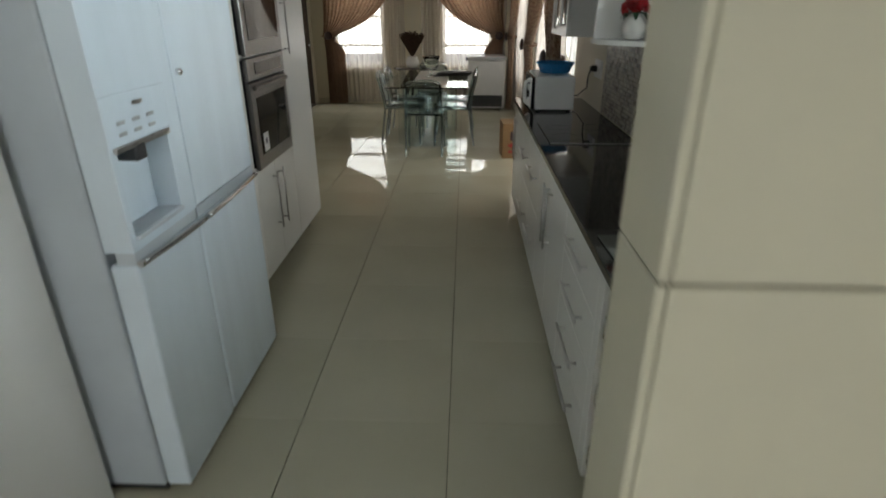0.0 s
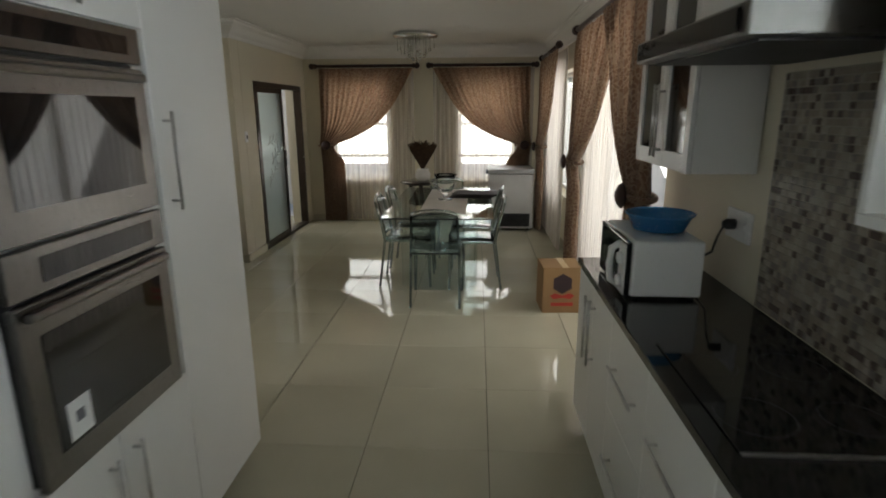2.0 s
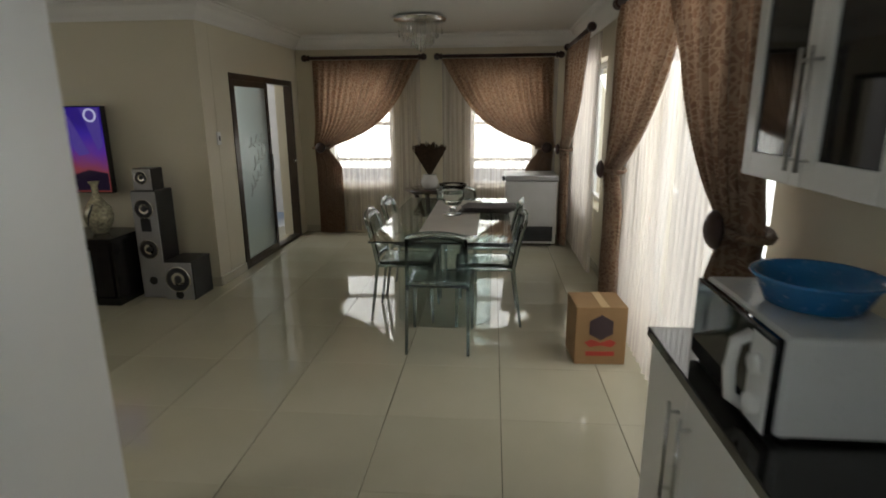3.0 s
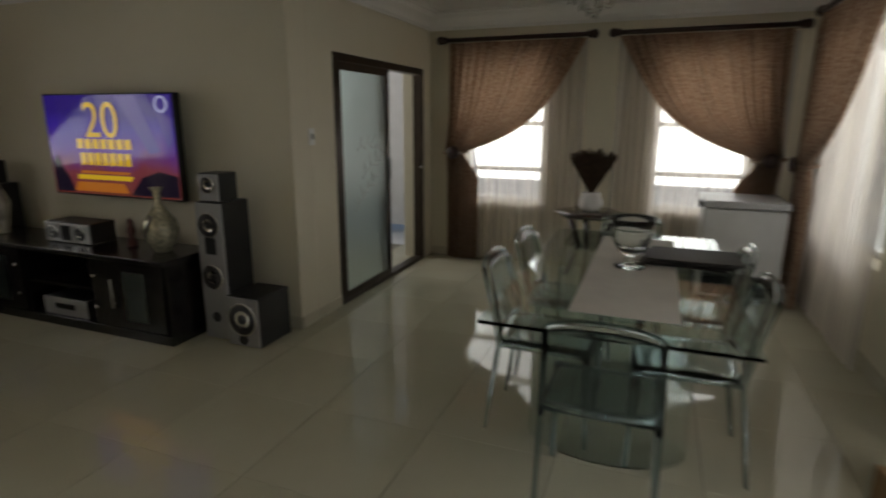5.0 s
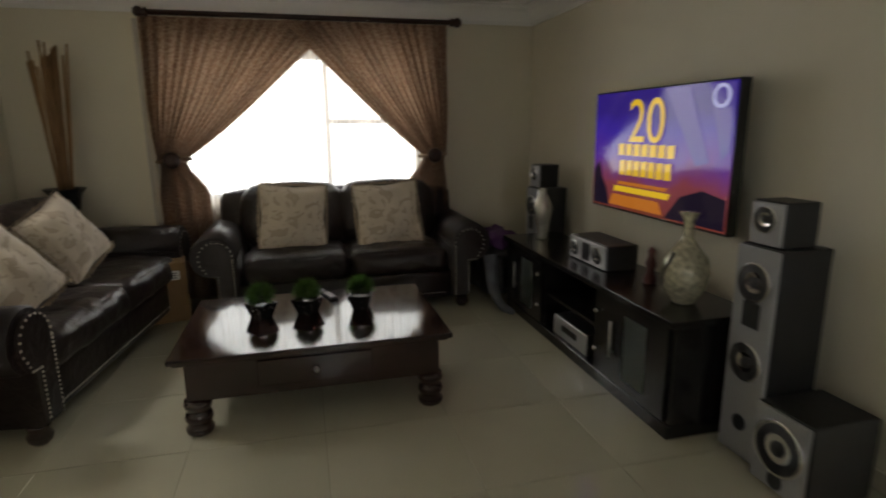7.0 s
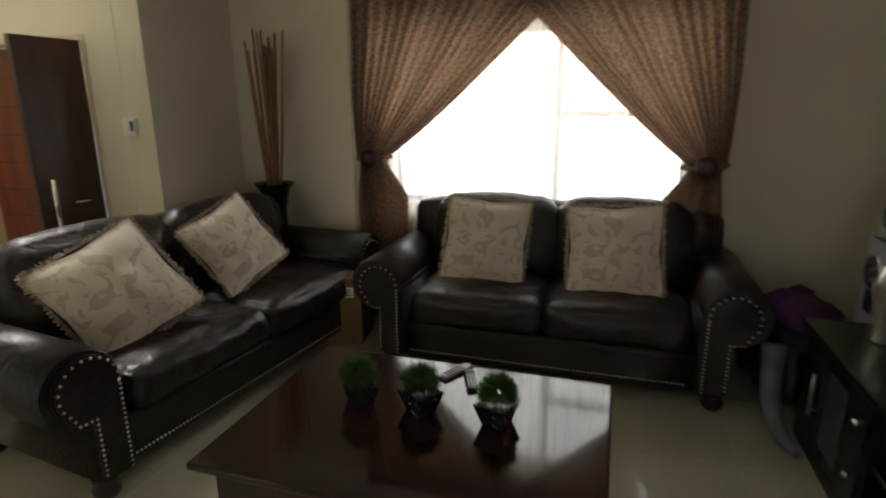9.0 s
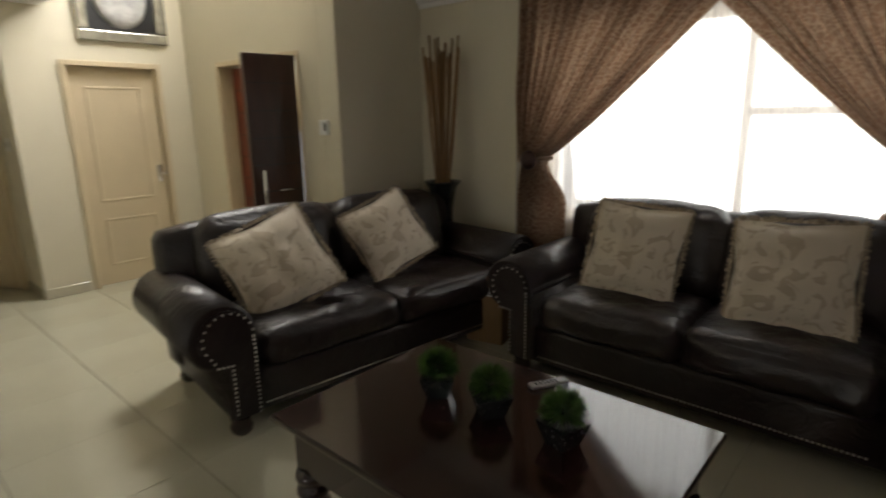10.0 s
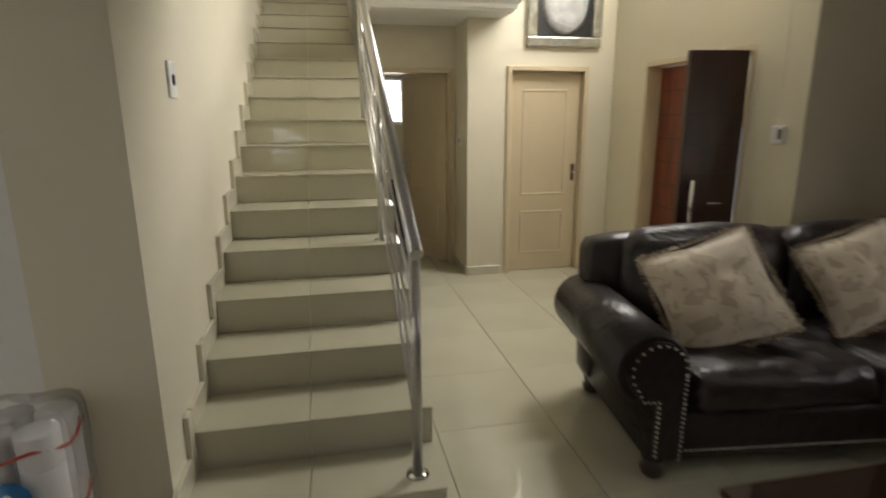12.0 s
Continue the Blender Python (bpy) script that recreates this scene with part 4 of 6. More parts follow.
roll = thing("paper_towel_roll", "white paper towel roll standing on the worktop", "paper towel", Matrix.Translation((0.90, 2.36, 0.90)))
part("paper", lathe([(0.02, 0), (0.062, 0.0), (0.064, 0.01), (0.064, 0.245), (0.06, 0.25), (0.02, 0.25)], 28), PAPER, roll)
part("core", lathe([(0.0195, 0.001), (0.0195, 0.2505)], 14), CARD, roll)
tray = thing("drainer_tray", "polished steel drainer tray lying on the worktop", "tray", pose(0.585, 2.04, 0.901, 0, 0, 3))
part("plate", bm_box(0.19, 0.80, 0.006, (0, 0, 0), 0.002, 1), mat("polished_drainer_steel", (0.30, 0.33, 0.32), 0.06, 1.0, vary=0.05, rvary=0.02), tray)

# wall side fittings
def wall_socket(y, z, w, h, plug=False):
    t = thing("wall_socket", "white double wall socket" + (" with a black plug in it" if plug else ""), "socket")
    part("plate", span(0.966, 0.979, y - w / 2, y + w / 2, z - h / 2, z + h / 2, 0.003, 2), WHITEP, t)
    part("inner_plate", span(0.963, 0.9665, y - w * 0.42, y + w * 0.42, z - h * 0.4, z + h * 0.4, 0.001, 1), WHITEP, t)
    for k in (-1, 1):
        part("rocker", span(0.958, 0.9635, y + k * w * 0.32 - 0.008, y + k * w * 0.32 + 0.008, z - 0.01, z + 0.012, 0.001, 1), WHITEP, t)
    if plug:
        part("plug", turn(lathe([(0.022, 0), (0.022, 0.03), (0.012, 0.045)], 14), Matrix.Translation((0.963, y + 0.02, z)) @ Matrix.Rotation(radians(-90), 4, "Y")), BLACK, t)
        part("cord", tube([(0.925, y + 0.02, z), (0.915, y + 0.05, z - 0.06), (0.93, y + 0.12, z - 0.14), (0.88, y + 0.2, 0.96), (0.80, y + 0.2, 0.96)], 0.005, 6), BLACK, t)
    return t


wall_socket(4.86, 1.17, 0.20, 0.12, True)
wall_socket(3.72, 1.17, 0.14, 0.11)

up = thing("wall_cabinet", "white wall cabinet with two glazed doors", "cabinet")
part("body", span(0.735, 0.975, 4.78, 5.46, 1.38, 2.18, 0.001, 1), LACQ, up)
for y0, y1, hy in ((4.78, 5.12, 5.095), (5.12, 5.46, 5.145)):
    d = part("door", span(0.715, 0.733, y0 + 0.002, y0 + 0.055, 1.38, 2.17, 0.002, 1), LACQ, up)
    part("stile", span(0.715, 0.733, y1 - 0.055, y1 - 0.002, 1.38, 2.17, 0.002, 1), LACQ, d)
    part("rail", span(0.715, 0.733, y0 + 0.056, y1 - 0.056, 1.38, 1.45, 0.002, 1), LACQ, d)
    part("rail", span(0.715, 0.733, y0 + 0.056, y1 - 0.056, 2.10, 2.17, 0.002, 1), LACQ, d)
    part("pane", span(0.724, 0.729, y0 + 0.056, y1 - 0.056, 1.45, 2.10), BLKGL, d, "dark smoked glass pane")
    bar_handle(d, (0.715, hy, 1.42), (0.715, hy, 1.72), (-0.028, 0, 0))

hood = thing("extractor_hood", "steel extractor hood with a dark glass canopy", "extractor hood")
part("canopy", extrude([(0.47, 1.765), (0.975, 1.765), (0.975, 1.86), (0.56, 1.86), (0.47, 1.83)], 0.80, "y", (0, 3.86, 0), 0.003), DSTEEL, hood)
part("glass_lip", span(0.462, 0.469, 3.90, 4.62, 1.772, 1.822), BLKGL, hood)
part("filter", span(0.52, 0.93, 3.92, 4.60, 1.757, 1.7645), DGREY, hood)

oc = thing("wall_cabinet", "white wall cabinet with plain doors over the extractor hood", "cabinet")
part("body", span(0.735, 0.975, 3.78, 4.775, 1.865, 2.40, 0.001, 1), LACQ, oc)
for y0, y1, hy in ((3.78, 4.28, 4.235), (4.28, 4.775, 4.325)):
    d = part("door", span(0.715, 0.733, y0 + 0.002, y1 - 0.002, 1.866, 2.39, 0.002, 1), LACQ, oc)
    bar_handle(d, (0.715, hy, 1.90), (0.715, hy, 2.10), (-0.028, 0, 0))

sh = thing("corner_shelf", "white quarter-round open display shelf at the end of the wall cabinets", "shelf")
part("back_panel", span(0.955, 0.975, 3.44, 3.745, 1.40, 2.3), LACQ, sh)
part("side_panel", span(0.68, 0.975, 3.747, 3.767, 1.40, 2.3), LACQ, sh)
for z in (1.40, 1.76, 2.12):
    poly = [(0.954, 3.746), (0.665, 3.746)] + [(0.954 - 0.289 * math.cos(a * math.pi / 24), 3.746 - 0.305 * math.sin(a * math.pi / 24)) for a in range(1, 13)]
    part("shelf_board", extrude(poly, 0.022, "z", (0, 0, z)), LACQ, sh)


def rose_bm(r):
    """One rose head: rings of cupped petals round a tight bud, opening upwards."""
    b = bmesh.new()
    for ring, count in ((0.30, 3), (0.62, 4), (1.0, 5)):
        for p in range(count):
            mid = p * 2 * math.pi / count + ring * 2.1
            half = 1.25 * math.pi / count
            rows = []
            for j in range(4):
                v = j / 3
                rad = r * ring * (0.35 + 0.75 * v ** 0.7 + (0.22 * v ** 3) * ring)
                z = r * (-0.55 + (1.15 - 0.45 * ring) * v - 0.2 * ring * v ** 4)
                row = []
                for i in range(5):
                    u = i / 2 - 1
                    an = mid + half * u * (0.6 + 0.4 * v)
                    row.append(b.verts.new((rad * math.cos(an), rad * math.sin(an), z - r * 0.16 * v * u * u)))
                rows.append(row)
            for j in range(3):
                for i in range(4):
                    b.faces.new((rows[j][i], rows[j][i + 1], rows[j + 1][i + 1], rows[j + 1][i])).smooth = True
    return b


def rose_vase(z, y=3.62, x=0.83):
    t = thing("flower_vase", "round white vase with red silk roses on the corner shelf", "vase", Matrix.Translation((x, y, z)))
    part("vase", lathe([(0.028, 0), (0.042, 0.008), (0.056, 0.042), (0.053, 0.072), (0.036, 0.094), (0.03, 0.108), (0.034, 0.113)], 24), CERAM, t)
    rr = random.Random(3)
    for k in range(15):
        up = 1 - 0.92 * (k + 0.4) / 15
        a = k * 2.4
        side = math.sqrt(1 - up * up)
        d = Vector((side * math.cos(a), side * math.sin(a), up))
        c = Vector((0, 0, 0.125)) + Vector((d.x * 0.062, d.y * 0.062, d.z * 0.056)) * rr.uniform(0.92, 1.06)
        m = Matrix.Translation(c) @ d.to_track_quat("Z", "Y").to_matrix().to_4x4() @ Matrix.Rotation(rr.uniform(0, 6), 4, "Z")
        part("rose", turn(rose_bm(rr.uniform(0.019, 0.024)), m), ROSE, t, "red silk rose")
    for k in range(14):
        a = k * 0.9
        pts = [(0.02 * math.cos(a), 0.02 * math.sin(a), 0.108), (0.048 * math.cos(a), 0.048 * math.sin(a), 0.118), (0.07 * math.cos(a), 0.07 * math.sin(a), 0.085)]
        lb = bmesh.new()
        tx = Vector((-math.sin(a), math.cos(a), 0)) * 0.016
        q = [lb.verts.new(Vector(p) + s * tx * w) for p, w in zip(pts, (0.4, 1.0, 0.15)) for s in (-1, 1)]
        lb.faces.new((q[0], q[1], q[3], q[2]))
        lb.faces.new((q[2], q[3], q[5], q[4]))
        part("leaf", lb, DGREEN, t)
    return t


rose_vase(1.423)
rose_vase(1.783)

# kitchen blind
bl = thing("window_blind", "white horizontal slatted blind hanging in the kitchen window", "blind")
part("head_rail", span(0.925, 0.974, 1.82, 3.43, 2.09, 2.135, 0.003, 1), WHITEP, bl)
for k in range(17):
    s = span(-0.021, 0.021, 1.83, 3.42, -0.0018, 0.0018)
    part("slat", turn(s, Matrix.Translation((0.95, 0, 1.30 + 0.045 * k)) @ Matrix.Rotation(radians(17), 4, "Y")), WHITEP, bl)
for y in (2.05, 3.2):
    part("cord", tube([(0.928, y, 1.26), (0.928, y, 2.1)], 0.0015, 4), WHITEP, bl)
part("bottom_rail", span(0.93, 0.972, 1.83, 3.42, 1.25, 1.268, 0.003, 1), WHITEP, bl)

# blind in the scullery window behind the kitchen
sb = thing("window_blind", "white horizontal slatted blind hanging in the scullery window", "blind")
part("head_rail", span(-0.92, 0.32, -1.56, -1.51, 2.02, 2.06, 0.003, 1), WHITEP, sb)
for k in range(14):
    s = span(-0.91, 0.31, -0.024, 0.024, -0.0012, 0.0012)
    part("slat", turn(s, Matrix.Translation((0, -1.535, 1.02 + 0.072 * k)) @ Matrix.Rotation(radians(-20), 4, "X")), WHITEP, sb)


# ---- living room ----
def cushion(m, size, label, seed):
    t = thing("cushion", label, "cushion", m)
    b = bmesh.new()
    n = 14
    for side in (-1, 1):
        vs = [[None] * (n + 1) for _ in range(n + 1)]
        for i in range(n + 1):
            for j in range(n + 1):
                u, v = 2 * i / n - 1, 2 * j / n - 1
                k = 1 - 0.085 * (1 - abs(u * v)) + 0.012 * noise.noise(Vector((u * 3 + seed, v * 3, 5.0)))
                e = ((1 - u * u) * (1 - v * v)) ** 0.45
                d = 0.10 * e + 0.03 * e * noise.noise(Vector((u * 2.8 + seed, v * 2.5, side)))
                vs[i][j] = b.verts.new((u * size / 2 * k, side * d, v * size / 2 * k))
        for i in range(n):
            for j in range(n):
                b.faces.new((vs[i][j], vs[i + 1][j], vs[i + 1][j + 1], vs[i][j + 1])).smooth = True
    bmesh.ops.remove_doubles(b, verts=b.verts, dist=0.0008)
    part("cover", b, DAMASK, t)
    fb = bmesh.new()
    rr = random.Random(int(seed * 10))
    for s in range(4):
        for k in range(56):
            a = -1 + 2 * k / 55
            p = Vector((a * size / 2 * 0.98, 0, size / 2 * 0.965))
            q = p + Vector((rr.uniform(-0.006, 0.006), rr.uniform(-0.014, 0.014), 0.022 + rr.uniform(-0.006, 0.006)))
            w = Vector((0.007, 0.003, 0))
            r = Matrix.Rotation(s * math.pi / 2, 4, "Y")
            fb.faces.new([fb.verts.new(r @ x) for x in (p - w, p + w, q + w * 0.7, q - w * 0.7)])
    part("fringe", fb, FRINGE, t, "beige brush fringe")
    return t


def arm_profile(r=0.16, post=0.085, cz=0.53, n=14):
    """Rolled arm seen from the front: a post with a scroll that leans outwards (towards -x)."""
    pts = [(post, 0.10), (post, cz - 0.02)]
    for k in range(n + 1):
        a = radians(-10 + 250 * k / n)
        pts.append((-0.075 + r * math.cos(a), cz + r * math.sin(a)))
    pts += [(-post + 0.02, cz - r * 0.9), (-post + 0.02, 0.10)]
    return pts


def sofa(m, width, label):
    """Two-seater with rolled arms; origin on the floor at the front centre, facing -y."""
    t = thing("sofa", label, "sofa", m, group="leather sofas")
    depth = 0.96
    inner = width / 2 - 0.30
    part("base", soft(2 * inner + 0.12, depth - 0.08, 0.22, (0, depth / 2 + 0.02, 0.09), 0.02, 0.0, 6), LEATH, t)
    for k in (-1, 1):
        part("seat_cushion", soft(inner - 0.004, 0.62, 0.20, (k * inner / 2, 0.34, 0.30), 0.065, 0.022, 26, 0.014, 3.1 * k), LEATH, t)
        bc = soft(inner + 0.05, 0.26, 0.53, (k * (inner / 2 + 0.01), 0, 0), 0.12, 0.03, 12, 0.008, 5.0 * k)
        part("back_cushion", turn(bc, Matrix.Translation((0, 0.70, 0.44)) @ Matrix.Rotation(radians(-12), 4, "X")), LEATH, t)
    bk = soft(2 * inner + 0.44, 0.24, 0.83, (0, 0, 0), 0.09, 0.01, 10, 0.004)
    part("back_frame", turn(bk, Matrix.Translation((0, depth - 0.13, 0.10)) @ Matrix.Rotation(radians(-4), 4, "X")), LEATH, t)
    for s in (-1, 1):
        prof = [(-s * x + s * 0.0, z) for x, z in arm_profile()]
        prof = [(s * (width / 2 - 0.18) + (x if s > 0 else x), z) for x, z in prof]
        ab = extrude(prof, depth - 0.05, "y", (0, 0.03, 0), 0.012, None, True)
        arm = part("arm", ab, LEATH, t)
        # front facing with a smaller scroll and a row of nails
        cx = s * (width / 2 - 0.18)
        face = [(-s * x * 0.80 + cx, 0.53 + (z - 0.53) * (0.80 if z > 0.4 else 0.96)) for x, z in arm_profile()]
        part("arm_facing", extrude(face, 0.03, "y", (0, 0.008, 0), 0.008), LEATH, arm)
        nails = []
        outline = [(-s * x * 0.72 + cx, 0.53 + (z - 0.53) * (0.72 if z > 0.4 else 0.94)) for x, z in arm_profile()]
        for line in ([Vector((x, 0.008, z)) for x, z in outline],):
            for p, q in zip(line, line[1:]):
                steps = max(1, int((q - p).length / 0.021))
                for k in range(steps):
                    c = p + (q - p) * (k / steps)
                    nb = lathe([(0.0066, 0.0), (0.0056, 0.0045), (0.0024, 0.0064)], 6)
                    nails.append(turn(nb, Matrix.Translation(c) @ Matrix.Rotation(radians(90), 4, "X")))
        allb = bmesh.new()
        for nb in nails:
            merge(allb, nb)
        tagged(part("nailhead_trim", allb, BRASS, arm, "pewter nailhead trim"), kind="stuff")
    lowb = bmesh.new()
    for k in range(int(2 * inner / 0.02)):
        merge(lowb, turn(lathe([(0.0066, 0.0), (0.0056, 0.0045), (0.0024, 0.0064)], 6), Matrix.Translation((-inner + 0.02 * k, 0.062, 0.13)) @ Matrix.Rotation(radians(90), 4, "X")))
    tagged(part("nailhead_trim", lowb, BRASS, t, "pewter nailhead trim"), kind="stuff")
    for sx in (-1, 1):
        for y in (0.09, depth - 0.1):
            part("bun_foot", lathe([(0.035, 0.0), (0.052, 0.02), (0.056, 0.045), (0.044, 0.07), (0.05, 0.085), (0.05, 0.1)], 16, (sx * (width / 2 - 0.17), y, 0)), DWOOD, t, "dark turned bun foot")
    return t


SOFA_L = "dark brown leather sofa with rolled arms and nailhead trim"
ml = pose(-4.85, 5.16, 0, 0, 0, 173)
sofa(ml, 2.27, SOFA_L)
mw2 = pose(-5.26, 6.52, 0, 0, 0, 90)
sofa(mw2, 2.14, SOFA_L)
CUSH = "cream damask cushion with brush fringe leaning on the sofa back"
cushion(ml @ pose(0.22, 0.46, 0.765, -30, -20, -4), 0.48, CUSH, 1.0)
cushion(ml @ pose(-0.56, 0.42, 0.725, -36, -20, -8), 0.54, CUSH, 2.0)
cushion(mw2 @ pose(-0.40, 0.43, 0.745, -20, 3, 0), 0.52, CUSH, 3.0)
cushion(mw2 @ pose(0.36, 0.42, 0.735, -22, -3, 0), 0.53, CUSH, 4.0)

# coffee table
ct = thing("coffee_table", "low dark mahogany coffee table with turned legs and drawers", "coffee table")
part("tabletop", span(-4.67, -3.715, 5.565, 6.905, 0.385, 0.412, 0.008, 2), DWOOD, ct)
part("moulding", span(-4.65, -3.735, 5.585, 6.885, 0.370, 0.384, 0.005, 1), DWOOD, ct)
part("apron", span(-4.61, -3.775, 5.625, 6.845, 0.175, 0.369, 0.004, 1), DWOOD, ct)
for y0, y1 in ((5.95, 6.50),):
    dr = part("drawer", span(-3.774, -3.765, y0, y1, 0.22, 0.35, 0.003, 1), DWOOD, ct)
    part("knob", turn(lathe([(0.008, 0), (0.006, 0.012), (0.014, 0.02), (0.012, 0.03), (0.004, 0.034)], 12), Matrix.Translation((-3.765, (y0 + y1) / 2, 0.285)) @ Matrix.Rotation(radians(90), 4, "Y")), STEEL, dr, "metal knob")
dr = part("drawer", span(-4.40, -3.95, 5.615, 5.624, 0.22, 0.35, 0.003, 1), DWOOD, ct)
for x in (-4.57, -3.815):
    for y in (5.665, 6.805):
        part("leg", lathe([(0.055, 0.0), (0.064, 0.012), (0.066, 0.03), (0.05, 0.052), (0.058, 0.06), (0.066, 0.085), (0.058, 0.11), (0.046, 0.118), (0.062, 0.135), (0.066, 0.15), (0.06, 0.174)], 20, (x, y, 0)), DWOOD, ct)


def grass_pot(x, y, seed):
    t = thing("potted_grass", "green artificial grass ball in a square black ceramic pot", "plant", pose(x, y, 0.412, 0, 0, 15 + 20 * seed), group="pots on the coffee table")
    b = bmesh.new()
    lo, mid, hi = [], [], []
    for k in range(4):
        a = math.pi / 4 + k * math.pi / 2
        lo.append(b.verts.new((0.058 * math.cos(a), 0.058 * math.sin(a), 0)))
        mid.append(b.verts.new((0.094 * math.cos(a), 0.094 * math.sin(a), 0.085)))
        hi.append(b.verts.new((0.076 * math.cos(a), 0.076 * math.sin(a), 0.086)))
    inn = [b.verts.new((0.06 * math.cos(math.pi / 4 + k * math.pi / 2), 0.06 * math.sin(math.pi / 4 + k * math.pi / 2), 0.07)) for k in range(4)]
    for k in range(4):
        j = (k + 1) % 4
        b.faces.new((lo[k], lo[j], mid[j], mid[k]))
        b.faces.new((mid[k], mid[j], hi[j], hi[k]))
        b.faces.new((hi[k], hi[j], inn[j], inn[k]))
    b.faces.new(lo[::-1])
    b.faces.new(inn)
    part("pot", b, POT, t)
    rr = random.Random(seed)
    gb = bmesh.new()
    for k in range(1300):
        z = rr.uniform(-0.25, 1)
        a = rr.uniform(0, 2 * math.pi)
        q = math.sqrt(max(0, 1 - z * z))
        d = Vector((q * math.cos(a), q * math.sin(a), z))
        c = Vector((0, 0, 0.118))
        base, tip = c + d * 0.035, c + d * rr.uniform(0.074, 0.096) + Vector((rr.uniform(-1, 1), rr.uniform(-1, 1), rr.uniform(-1, 1))) * 0.008
        w = d.cross(Vector((rr.uniform(-1, 1), rr.uniform(-1, 1), rr.uniform(-1, 1)))).normalized() * 0.0032
        gb.faces.new([gb.verts.new(p) for p in (base - w, base + w, tip)])
    tagged(part("grass", gb, GREEN, t), kind="stuff")
    return t


grass_pot(-4.24, 5.95, 1)
grass_pot(-4.25, 6.20, 2)
grass_pot(-4.25, 6.50, 3)


def remote(x, y, rz, material, z=0.412):
    t = thing("remote_control", ("silver" if material is SPKG else "black") + " television remote control lying on the coffee table", "remote control", pose(x, y, z, 0, 0, rz))
    part("body", bm_box(0.045, 0.17, 0.018, (0, 0, 0), 0.006, 2), material, t)
    for i in range(3):
        for j in range(6):
            part("button", bm_box(0.008, 0.010, 0.003, (-0.012 + 0.012 * i, -0.06 + 0.018 * j, 0.018), 0.001, 1), WHITEP if material is BLACK else DGREY, t)


remote(-4.58, 6.25, 60, SPKG)
remote(-4.52, 6.33, 110, BLACK)

# television wall
def screen_sky():
    """Lit screen: deep violet sky that warms to orange towards the lower edge."""
    m = glow("screen_violet", (0.05, 0.02, 0.30), 0.85)
    nt = m.node_tree
    tc, sep = nt.nodes.new("ShaderNodeTexCoord"), nt.nodes.new("ShaderNodeSeparateXYZ")
    nz = nt.nodes.new("ShaderNodeTexNoise")
    nz.inputs["Scale"].default_value, nz.inputs["Detail"].default_value = 4.0, 5
    mr = nt.nodes.new("ShaderNodeMapRange")
    mr.inputs["From Min"].default_value, mr.inputs["From Max"].default_value = 0.91, 1.63
    ad = nt.nodes.new("ShaderNodeMath")
    ad.operation = "MULTIPLY_ADD"
    ad.inputs[1].default_value = 0.35
    rp = nt.nodes.new("ShaderNodeValToRGB")
    el = rp.color_ramp.elements
    el[0].position, el[0].color = 0.10, (0.16, 0.035, 0.012, 1)
    el[1].position, el[1].color = 1.1, (0.028, 0.012, 0.22, 1)
    for p, c in ((0.42, (0.22, 0.045, 0.06, 1)), (0.62, (0.10, 0.03, 0.30, 1)), (0.85, (0.045, 0.02, 0.34, 1))):
        e = el.new(p)
        e.color = c
    nt.links.new(tc.outputs["Object"], sep.inputs[0])
    nt.links.new(tc.outputs["Object"], nz.inputs["Vector"])
    nt.links.new(sep.outputs["Z"], mr.inputs["Value"])
    nt.links.new(nz.outputs[0], ad.inputs[0])
    nt.links.new(mr.outputs[0], ad.inputs[2])
    nt.links.new(ad.outputs[0], rp.inputs[0])
    nt.links.new(rp.outputs[0], nt.nodes["Principled BSDF"].inputs["Emission Color"])
    return m


tv = thing("television", "wide flat television on the wall showing a film title", "television")
part("casing", span(-4.645, -3.365, 8.17, 8.23, 0.895, 1.638, 0.006, 2), BLACK, tv)
part("wall_bracket", span(-4.2, -3.7, 8.231, 8.358, 1.15, 1.45), BLACK, tv)
scr = part("screen", span(-4.635, -3.375, 8.1665, 8.1695, 0.91, 1.628), screen_sky(), tv, "lit screen with violet sky and golden letters")
YS = 8.1645


def screen_patch(poly, material, z=0):
    part("screen_picture", extrude(poly, 0.0012, "y", (0, YS - 0.0014 * z, 0)), material, scr)


GOLD, ORANGE, DARKB, LILAC, PALE = glow("screen_gold", (0.75, 0.47, 0.02), 0.9), glow("screen_orange", (0.55, 0.17, 0.02), 0.8), glow("screen_dark", (0.02, 0.012, 0.03), 0.5), glow("screen_lilac", (0.11, 0.07, 0.42), 0.6), glow("screen_pale", (0.5, 0.5, 0.75), 0.9)
screen_patch([(-3.90, 1.62), (-3.70, 1.62), (-3.52, 1.24), (-3.62, 1.22)], LILAC)
screen_patch([(-3.56, 1.62), (-3.39, 1.62), (-3.39, 1.30), (-3.44, 1.26)], LILAC)
screen_patch([(-3.84, 0.92), (-3.38, 0.92), (-3.38, 1.07), (-3.55, 1.10), (-3.72, 1.05)], DARKB, 1)
screen_patch([(-4.62, 0.92), (-4.42, 0.92), (-4.46, 1.03), (-4.52, 1.10), (-4.56, 1.20), (-4.62, 1.14)], DARKB, 1)
screen_patch([(-4.42, 0.93), (-3.86, 0.93), (-3.90, 1.00), (-4.38, 1.00)], ORANGE, 2)
screen_patch([(-4.37, 1.02), (-3.82, 1.02), (-3.80, 1.055), (-4.36, 1.055)], GOLD, 2)
screen_patch([(-4.33, 1.065), (-3.84, 1.065), (-3.82, 1.085), (-4.32, 1.085)], ORANGE, 2)


